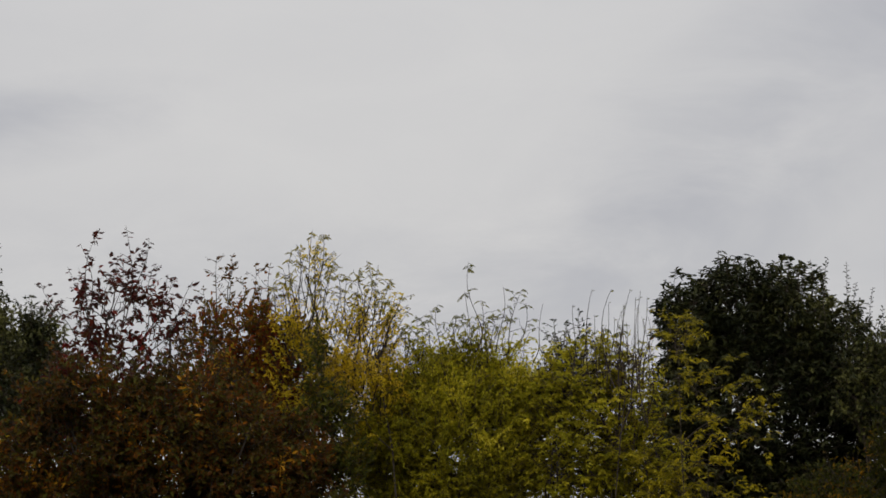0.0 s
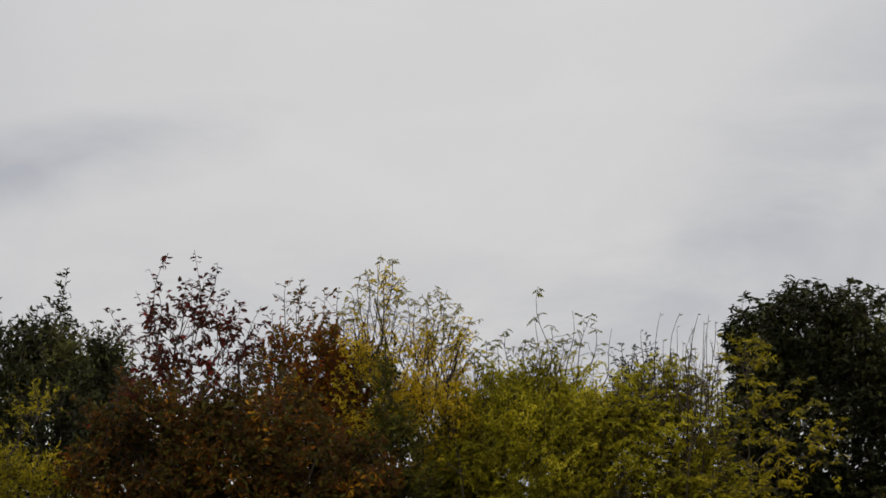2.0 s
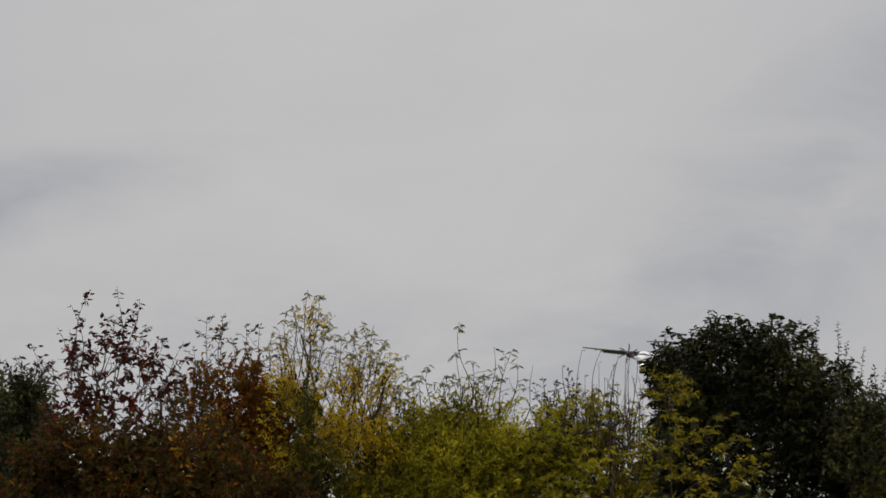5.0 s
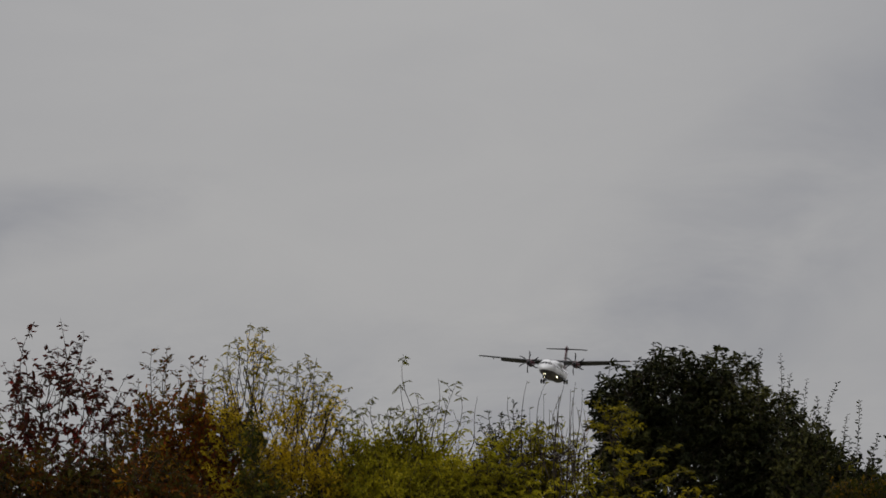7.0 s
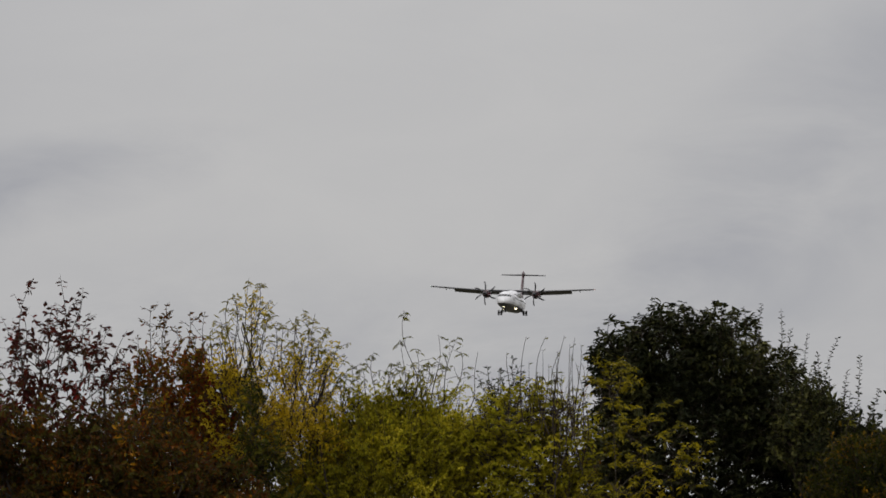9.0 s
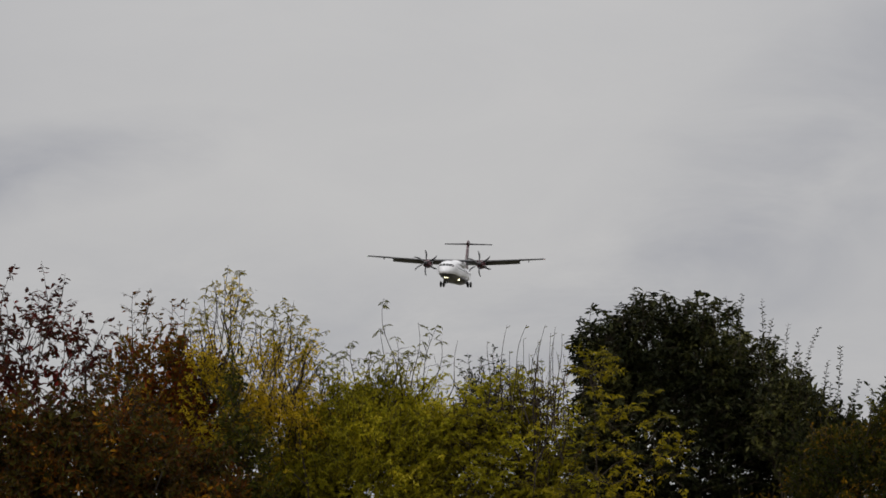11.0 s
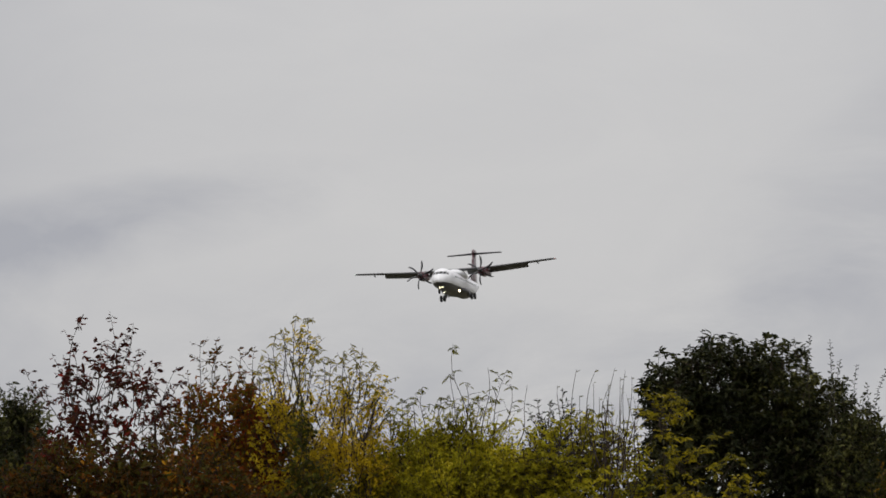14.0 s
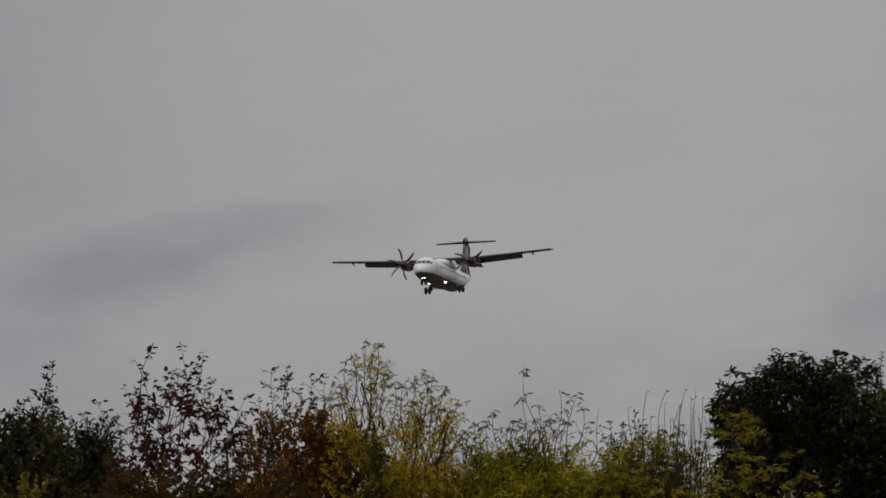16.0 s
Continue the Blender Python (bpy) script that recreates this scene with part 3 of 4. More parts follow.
yellow_tree = tree("yellow_tree", "tall slender tree with thinning yellow autumn leaves", "tree", 93.7,
     [(-0.80, 7.98, 0.45, 0.62, 0.5, 330), (-0.9, 8.42, 0.3, 0.36, 0.3, 150), (-0.36, 8.22, 0.45, 0.46, 0.4, 190), (-0.80, 9.03, 0.16, 0.2, 0.15, 4), (-0.25, 7.83, 0.5, 0.42, 0.4, 250), (-0.19, 8.5, 0.25, 0.3, 0.25, 20)],
     YELLOW, (0.044, 0.38), BARK, 15,
     [(-0.88, 8.53, -0.80, 9.39, 1.0, 0.042), (-0.91, 8.53, -0.96, 9.28, 0.8, 0.042), (-0.80, 8.75, -0.69, 9.35, 0.9, 0.042), (-1.02, 8.53, -1.08, 8.97, 0.7, 0.042), (-0.69, 8.53, -0.58, 9.11, 0.8, 0.042),
      (-0.47, 8.30, -0.40, 9.03, 0.7, 0.042), (-0.38, 8.30, -0.27, 9.09, 0.8, 0.042), (-0.30, 8.30, -0.15, 9.05, 0.7, 0.042), (-0.22, 8.19, -0.01, 8.94, 0.8, 0.044), (-0.13, 8.08, 0.09, 8.75, 0.7, 0.042),
      (-0.52, 8.42, -0.49, 8.86, 0.6, 0.042), (-0.11, 8.03, 0.17, 8.67, 0.3, 0.042), (-1.13, 8.53, -1.18, 8.86, 0.5, 0.042), (-0.24, 8.19, -0.11, 8.75, 0.6, 0.042), (-0.08, 7.97, 0.03, 8.53, 0.5, 0.042), (-0.84, 8.6, -0.87, 9.2, 0.8, 0.04), (-0.78, 8.6, -0.76, 9.25, 0.8, 0.04), (-0.94, 8.5, -1.02, 9.1, 0.7, 0.04),
      (-0.72, 8.5, -0.63, 8.98, 0.7, 0.04), (-0.62, 8.4, -0.55, 8.95, 0.6, 0.04), (-0.44, 8.3, -0.46, 8.95, 0.7, 0.04), (-0.34, 8.3, -0.33, 9.0, 0.7, 0.04), (-0.28, 8.3, -0.21, 8.92, 0.7, 0.04),
      (-0.2, 8.2, -0.06, 8.85, 0.6, 0.04), (-0.14, 8.1, 0.04, 8.7, 0.6, 0.04), (-0.4, 8.2, -0.37, 8.8, 0.6, 0.04), (-0.1, 8.0, 0.12, 8.5, 0.5, 0.04), (-1.06, 8.45, -1.12, 8.9, 0.6, 0.04)],
     gaps=0.42, rise=0.8, droop=0.35, per=14, trunk=0.04, fringe=10, thick=0.007, under=0, arrange="pinnate", inner="scatter", wands=4, shoot_skin=YELLOW_ONE, group="hedgerow trees")
tree("ivy_shrub", "dark green leafy shrub among the autumn leaves", "shrub", 93.1,
     [(-0.66, 7.42, 0.25, 0.5, 0.3, 80), (-0.75, 8.0, 0.17, 0.32, 0.2, 26), (-0.72, 8.3, 0.1, 0.2, 0.15, 6), (-0.47, 7.08, 0.32, 0.32, 0.35, 90), (-0.55, 7.42, 0.24, 0.36, 0.35, 80), (-0.86, 7.19, 0.28, 0.45, 0.3, 200)],
     IVY, (0.06, 0.5), BARK, 16, under=420, fringe=6, gaps=0.42, trunk=0.014, stems=2, limbs=3, thick=0.005, group="hedgerow trees")
tree("olive_tree", "feathery tree with olive-yellow autumn leaflets", "tree", 94,
     [(0.59, 7.30, 0.95, 0.85, 0.7, 2900), (0.56, 7.78, 0.52, 0.38, 0.45, 700), (1.12, 7.72, 0.42, 0.42, 0.45, 480), (-0.02, 7.33, 0.42, 0.5, 0.4, 520), (0.81, 8.22, 0.42, 0.16, 0.3, 60), (0.20, 8.08, 0.25, 0.2, 0.25, 34), (-0.13, 7.08, 0.3, 0.3, 0.4, 200)],
     OLIVE, (0.05, 0.36), BARK, 17,
     [(0.81, 8.19, 0.74, 9.08, 0.5, 0.06), (0.87, 8.19, 0.86, 8.75, 0.35, 0.05), (1.01, 8.19, 1.08, 8.84, 0.15, 0.05), (1.14, 8.19, 1.27, 8.83, 0.5, 0.06), (1.20, 8.19, 1.31, 8.72, 0.4, 0.05),
      (0.48, 8.19, 0.44, 8.68, 0.6, 0.05), (0.26, 8.14, 0.23, 8.59, 0.6, 0.05), (0.37, 8.25, 0.32, 8.53, 0.6, 0.05), (0.64, 8.25, 0.59, 8.53, 0.6, 0.05), (0.17, 8.08, 0.12, 8.42, 0.6, 0.05),
      (0.95, 8.25, 0.98, 8.58, 0.5, 0.05), (0.73, 8.30, 0.71, 8.83, 0.1, 0.04), (1.37, 8.08, 1.47, 8.68, 0.05, 0.04), (0.53, 8.25, 0.63, 8.58, 0.5, 0.05), (1.09, 8.25, 1.14, 8.58, 0.5, 0.05)],
     gaps=0.34, rise=0.7, droop=0.3, per=20, twig=(0.16, 0.36), trunk=0.05, arrange="pinnate", inner="scatter", wands=2, shoot_skin=OLIVE_ONE, group="hedgerow trees")
tree("dark_sapling", "small dark-leaved sapling over the yellow shrubs", "tree", 96.5,
     [(1.70, 8.14, 0.22, 0.22, 0.25, 40), (1.64, 7.86, 0.3, 0.3, 0.3, 90)],
     DARK_GREEN, (0.05, 0.4), BARK, 18,
     [(1.59, 8.19, 1.57, 8.55, 0.8, 0.045), (1.70, 8.19, 1.70, 8.53, 0.8, 0.045), (1.81, 8.19, 1.83, 8.65, 0.9, 0.045), (1.89, 8.19, 1.92, 8.50, 0.7, 0.045)],
     gaps=0.3, shoot_skin=DARK_ONE, stems=2, trunk=0.05, group="hedgerow trees")
tree("bare_shrub", "upright shrub of bare dark twigs with few leaves", "shrub", 93.6,
     [(2.42, 7.47, 0.34, 0.6, 0.3, 30), (2.34, 8.03, 0.26, 0.3, 0.3, 20)],
     BROWN, (0.05, 0.35), BARK, 19,
     [(1.76, 7.97, 1.76, 8.67, 0.04, 0.04), (1.92, 7.97, 1.95, 8.82, 0.04, 0.04), (2.01, 7.97, 1.98, 8.58, 0.1, 0.04), (2.09, 7.86, 2.12, 8.72, 0.05, 0.04), (2.17, 7.86, 2.14, 8.82, 0.04, 0.04),
      (2.23, 7.75, 2.26, 8.69, 0.06, 0.04), (2.28, 7.75, 2.34, 8.87, 0.04, 0.04), (2.34, 7.75, 2.38, 8.75, 0.08, 0.04), (2.39, 7.75, 2.43, 8.82, 0.05, 0.04), (2.45, 7.64, 2.49, 8.75, 0.05, 0.04),
      (2.26, 7.75, 2.20, 8.53, 0.08, 0.04), (2.37, 7.64, 2.30, 8.53, 0.1, 0.04), (2.48, 7.53, 2.46, 8.53, 0.1, 0.04), (2.39, 7.53, 2.53, 8.30, 0.1, 0.04), (2.14, 7.86, 2.06, 8.47, 0.1, 0.04), (2.51, 7.47, 2.41, 8.25, 0.1, 0.04), (2.2, 7.9, 2.24, 8.62, 0.1, 0.035), (2.3, 7.9, 2.29, 8.7, 0.05, 0.035), (2.42, 7.8, 2.4, 8.66, 0.1, 0.035), (2.46, 7.8, 2.52, 8.6, 0.1, 0.035),
      (2.1, 7.9, 2.17, 8.55, 0.1, 0.035), (2.35, 7.9, 2.45, 8.6, 0.1, 0.035), (2.0, 7.9, 2.05, 8.5, 0.1, 0.035), (2.5, 7.8, 2.56, 8.5, 0.1, 0.035)],
     gaps=0.45, rise=2.0, per=3, trunk=0.02, twig=(0.25, 0.5), shoot_skin=OLIVE_ONE, skirt=400, under=60, fringe=8, limbs=2, thick=0.005, group="hedgerow trees")
tree("yellow_green_shrub", "leafy shrub turning from green to yellow", "shrub", 93.8,
     [(1.87, 7.36, 0.65, 0.7, 0.5, 1200), (1.87, 7.94, 0.34, 0.3, 0.3, 170), (2.12, 8.11, 0.2, 0.25, 0.25, 50), (1.53, 7.89, 0.2, 0.28, 0.3, 100), (2.37, 7.14, 0.45, 0.4, 0.4, 420), (2.36, 7.72, 0.3, 0.36, 0.3, 100), (2.3, 8.1, 0.2, 0.22, 0.2, 16)],
     OLIVE, (0.062, 0.4), BARK, 20, [(2.03, 8.08, 2.08, 8.47, 0.5, 0.05), (2.20, 8.03, 2.23, 8.42, 0.4, 0.05), (1.87, 8.08, 1.89, 8.39, 0.5, 0.05)],
     gaps=0.42, rise=0.3, droop=0.25, trunk=0.05, per=13, arrange="pinnate", wands=2, shoot_skin=OLIVE_ONE, group="hedgerow trees")
tree("broadleaf_tree", "large dark green broadleaf tree with a domed crown", "tree", 96,
     [(3.64, 7.47, 1.1, 1.15, 0.9, 2800), (3.4, 6.85, 0.75, 0.5, 0.7, 700), (2.95, 8.4, 0.29, 0.48, 0.5, 400), (3.37, 8.58, 0.36, 0.5, 0.5, 420), (3.92, 8.53, 0.4, 0.5, 0.5, 460), (4.37, 8.08, 0.42, 0.62, 0.6, 460), (4.76, 7.53, 0.36, 0.66, 0.6, 420), (2.87, 7.42, 0.35, 0.7, 0.5, 420)],
     DARK_GREEN, (0.085, 0.4), BARK, 21,
     [(3.34, 8.75, 3.37, 9.20, 1.0, 0.08), (3.28, 8.75, 3.26, 9.08, 1.0, 0.08), (3.45, 8.75, 3.47, 9.08, 1.0, 0.08), (2.81, 8.69, 2.79, 9.04, 1.0, 0.08), (2.92, 8.69, 2.95, 9.02, 1.0, 0.08),
      (2.7, 8.5, 2.66, 8.76, 0.7, 0.07), (3.70, 8.75, 3.69, 9.09, 1.0, 0.08), (3.84, 8.75, 3.88, 9.17, 1.0, 0.08), (3.98, 8.75, 4.03, 9.08, 1.0, 0.08), (4.12, 8.69, 4.10, 9.14, 0.8, 0.075), (3.09, 8.69, 3.08, 8.97, 1.0, 0.08)],
     gaps=0.12, rise=0.5, droop=0.45, per=11, fringe=12, under=1100, arrange="rosette", shoot_skin=DARK_ONE, group="hedgerow trees")
tree("tall_shoot_shrub", "dark shrub with upright leafy shoots", "shrub", 95.2,
     [(4.76, 7.86, 0.4, 0.55, 0.5, 320), (5.20, 7.64, 0.4, 0.4, 0.4, 260)],
     DARK_GREEN, (0.07, 0.45), BARK, 22,
     [(4.26, 8.42, 4.27, 9.16, 1.0, 0.038), (4.18, 8.53, 4.20, 9.05, 0.8, 0.038), (4.53, 8.30, 4.56, 8.92, 0.9, 0.038), (5.12, 7.86, 5.13, 8.53, 0.9, 0.038), (4.80, 8.03, 4.82, 8.69, 0.9, 0.038), (4.42, 8.30, 4.47, 9.13, 1.0, 0.038), (4.67, 8.14, 4.74, 8.90, 1.0, 0.038), (4.98, 7.86, 5.03, 8.84, 1.0, 0.038), (5.17, 7.80, 5.26, 8.68, 1.0, 0.038), (5.39, 7.75, 5.45, 8.35, 0.7, 0.045),
      (4.84, 8.08, 4.87, 8.53, 0.9, 0.045), (4.59, 8.30, 4.60, 8.75, 0.9, 0.045), (5.09, 7.86, 5.14, 8.30, 0.8, 0.045), (5.31, 7.75, 5.34, 8.17, 0.7, 0.045), (4.92, 7.97, 4.95, 8.47, 0.8, 0.045)],
     gaps=0.2, rise=0.6, per=13, column=True, trunk=0.03, fringe=8, shoot_skin=DARK_ONE, group="hedgerow trees")
tree("yellow_shrub", "arching shrub with bright yellow leaf sprays before a dark tree", "shrub", 93.4,
     [(2.81, 8.25, 0.2, 0.32, 0.25, 18), (2.92, 7.69, 0.45, 0.45, 0.35, 34), (3.37, 7.47, 0.35, 0.33, 0.3, 20), (2.70, 7.03, 0.5, 0.35, 0.4, 80)],
     GOLD, (0.065, 0.36), BARK, 23, [(2.81, 8.19, 2.87, 8.59, 1.4, 0.06), (3.14, 7.86, 3.34, 8.19, 1.0, 0.06), (3.31, 7.64, 3.53, 7.94, 1.0, 0.06), (3.42, 7.53, 3.73, 7.64, 0.9, 0.06), (3.42, 7.42, 3.70, 7.39, 0.9, 0.06), (2.67, 8.08, 2.62, 8.47, 0.8, 0.06)],
     gaps=0.52, rise=0.1, per=16, trunk=0.012, arrange="pinnate", stems=2, thick=0.005, limbs=3, under=120, fringe=4, twig=(0.2, 0.4), shoot_skin=YELLOW_ONE, group="hedgerow trees")
tree("hedge_shrub", "low green and orange autumn shrub", "shrub", 93.5,
     [(5.42, 7.25, 0.7, 0.62, 0.6, 1500), (4.42, 6.69, 0.6, 0.42, 0.5, 420), (5.92, 7.75, 0.35, 0.4, 0.4, 420)],
     MIXED, (0.06, 0.4), BARK, 24, [(5.09, 7.75, 5.12, 8.03, 0.6, 0.05), (5.48, 7.75, 5.52, 8.08, 0.6, 0.05)], gaps=0.2, shoot_skin=OLIVE_ONE, group="hedgerow trees")
tree("edge_tree", "dark green tree at the end of the row", "tree", 95.5,
     [(5.98, 7.86, 0.4, 0.5, 0.5, 420), (6.20, 7.30, 0.6, 0.7, 0.6, 500)],
     DARK_GREEN, (0.08, 0.42), BARK, 25, [(5.76, 8.08, 5.73, 8.36, 1.0, 0.07), (5.92, 8.08, 5.93, 8.47, 1.0, 0.07)], shoot_skin=DARK_ONE, group="hedgerow trees")
tree("corner_shrub", "small shrub with yellow-green leaves before an evergreen", "shrub", 93,
     [(-4.13, 7.14, 0.36, 0.3, 0.35, 130), (-4.24, 7.80, 0.2, 0.3, 0.25, 12), (-4.69, 7.19, 0.4, 0.4, 0.4, 200)],
     GOLD, (0.06, 0.36), BARK, 26, [(-4.13, 7.86, -4.19, 8.1, 0.5, 0.05), (-3.97, 7.86, -3.92, 8.1, 0.5, 0.05)], gaps=0.3, trunk=0.02, shoot_skin=OLIVE_ONE, group="hedgerow trees")


# ---- the airliner: nose towards -y, wings along x, its middle at the origin ----
WHITE = paint_material("white_aircraft_paint", (0.78, 0.79, 0.82), 0.3, 0.1)
BELLY = paint_material("dark_grey_belly_paint", (0.085, 0.087, 0.098), 0.4, 0.3)
WING_GREY = paint_material("grey_wing_paint", (0.075, 0.077, 0.085), 0.5, 0.2)
FLAP_GREY = paint_material("pale_grey_flap_paint", (0.15, 0.153, 0.16), 0.5, 0.2)
DARK_METAL = paint_material("dark_metal", (0.05, 0.05, 0.055), 0.45, 0.3, 0.6, 6)
BLADE = paint_material("dark_grey_blade", (0.035, 0.036, 0.04), 0.45, 0.3, 0.0, 6)
TYRE = paint_material("tyre_rubber", (0.018, 0.018, 0.02), 0.85, 0.3, 0.0, 8)
MAROON_PAINT = paint_material("maroon_paint", (0.07, 0.014, 0.022), 0.4, 0.25)
TARTAN = tartan_material("tartan_tail_paint")
GLASS, _, _, glass_b = material("cockpit_glass", 0.06)
glass_b.inputs["Base Color"].default_value = (0.012, 0.014, 0.018, 1)
LAMP = lamp_material("landing_light", (1.0, 0.84, 0.55), 9.0)
RED_LAMP = lamp_material("red_tip_light", (1.0, 0.1, 0.05), 0.25)
GREEN_LAMP = lamp_material("green_tip_light", (0.1, 1.0, 0.4), 0.15)
PANE = paint_material("grey_cabin_pane", (0.3, 0.31, 0.33), 0.1, 0.2)


def mesh_part(name, verts, faces, mats, parent, label="", smooth=True, pick=None):
    me = bpy.data.meshes.new(name)
    me.from_pydata([tuple(v) for v in verts], [], faces)
    for m in mats:
        me.materials.append(m)
    for p in me.polygons:
        p.use_smooth = smooth
        if pick:
            p.material_index = pick(p.center)
    ob = new(name, me)
    ob.parent = parent
    return tagged(ob, label)


def loft(rings, close=True):
    """Skin over rings of equally many points, with capped ends."""
    k = len(rings[0])
    verts = [p for r in rings for p in r]
    faces = [(i * k + j, i * k + (j + 1) % k, (i + 1) * k + (j + 1) % k, (i + 1) * k + j) for i in range(len(rings) - 1) for j in range(k)]
    if close:
        faces += [tuple(range(k))[::-1], tuple((len(rings) - 1) * k + j for j in range(k))]
    return verts, faces


def oval(y, x, z, rx, rz, k=36):
    return [(x + rx * math.cos(2 * math.pi * j / k), y, z + rz * math.sin(2 * math.pi * j / k)) for j in range(k)]


def foil(x, y0, y1, z, thick, drop=0.0, k=10):
    """A wing section across the chord from y0 to y1."""
    up, low = [], []
    for j in range(k + 1):
        s = j / k
        h = thick * (y1 - y0) * 2.6 * (math.sqrt(s) * (1 - s) * 0.55 + 0.02 * (1 - s))
        up.append((x, y0 + s * (y1 - y0), z + h * 0.62 - drop * s))
        low.append((x, y0 + s * (y1 - y0), z - h * 0.38 - drop * s))
    return up + low[::-1][1:-1]


def wing_line(x):
    """Leading edge, trailing edge, height of the wing at the span x."""
    a = max(0.0, (abs(x) - 4.6) / 8.9)
    return -0.95 + 0.55 * a, 1.45 - 0.35 * a, 1.62 + 0.55 * a


def wheel_part(name, x, y, z, r, w, parent):
    prof = [(-w / 2, r * 0.6), (-w / 2, r * 0.86), (-w * 0.3, r * 0.98), (0, r), (w * 0.3, r * 0.98), (w / 2, r * 0.86), (w / 2, r * 0.6)]
    tyre = mesh_part(name, *loft([[(x + dx, y + rr * math.cos(j * math.pi / 12), z + rr * math.sin(j * math.pi / 12)) for j in range(24)] for dx, rr in prof]), [TYRE], parent)
    hub = [[(x + dx, y + rr * math.cos(j * math.pi / 8), z + rr * math.sin(j * math.pi / 8)) for j in range(16)] for dx, rr in ((-w * 0.52, r * 0.3), (-w * 0.4, r * 0.58), (w * 0.4, r * 0.58), (w * 0.52, r * 0.3))]
    mesh_part("rim", *loft(hub), [WING_GREY], tyre)
    return tyre


def rod(name, a, b, r, mat, parent, label="", r2=None):
    s = Shape()
    s.tube([a, (np.array(a) + np.array(b)) / 2, b], [r, (r + (r2 or r)) / 2, r2 or r], 12)
    return s.ob(name, mat, parent, label)


def build_propeller(parent, x):
    prop = mesh_part("propeller", *loft([oval(dy, 0, 0, r, r, 20) for dy, r in ((-0.75, 0.03), (-0.66, 0.12), (-0.45, 0.22), (-0.15, 0.3), (0.12, 0.32))]), [DARK_METAL], parent, "six-bladed propeller with a dark spinner")
    # root to tip: radius, chord, twist in degrees, sweep
    prof = [(0.25, 0.13, 62, 0.0), (0.5, 0.2, 52, 0.02), (0.9, 0.27, 42, 0.05), (1.3, 0.28, 34, 0.04), (1.65, 0.24, 28, -0.04), (1.85, 0.18, 25, -0.12), (1.96, 0.08, 24, -0.19)]
    rings = []
    for r, c, tw, sw in prof:
        t = radians(tw)
        ring = []
        for u, h in ((-0.5, 0), (-0.2, 0.09), (0.2, 0.08), (0.5, 0.0), (0.2, -0.04), (-0.2, -0.04)):
            du, dh = u * c, h * c
            ring.append((sw + du * math.cos(t) - dh * math.sin(t), du * math.sin(t) + dh * math.cos(t), r))
        rings.append(ring)
    v, f = loft(rings)
    first = mesh_part("blade", v, f, [BLADE], prop)
    for i in range(1, 6):
        b = first.copy()
        scene.collection.objects.link(b)
        b.matrix_basis = pose(0, 0, 0, 0, 60 * i, 0)
    prop.matrix_basis = pose(x, -3.45, 1.05)
    return prop


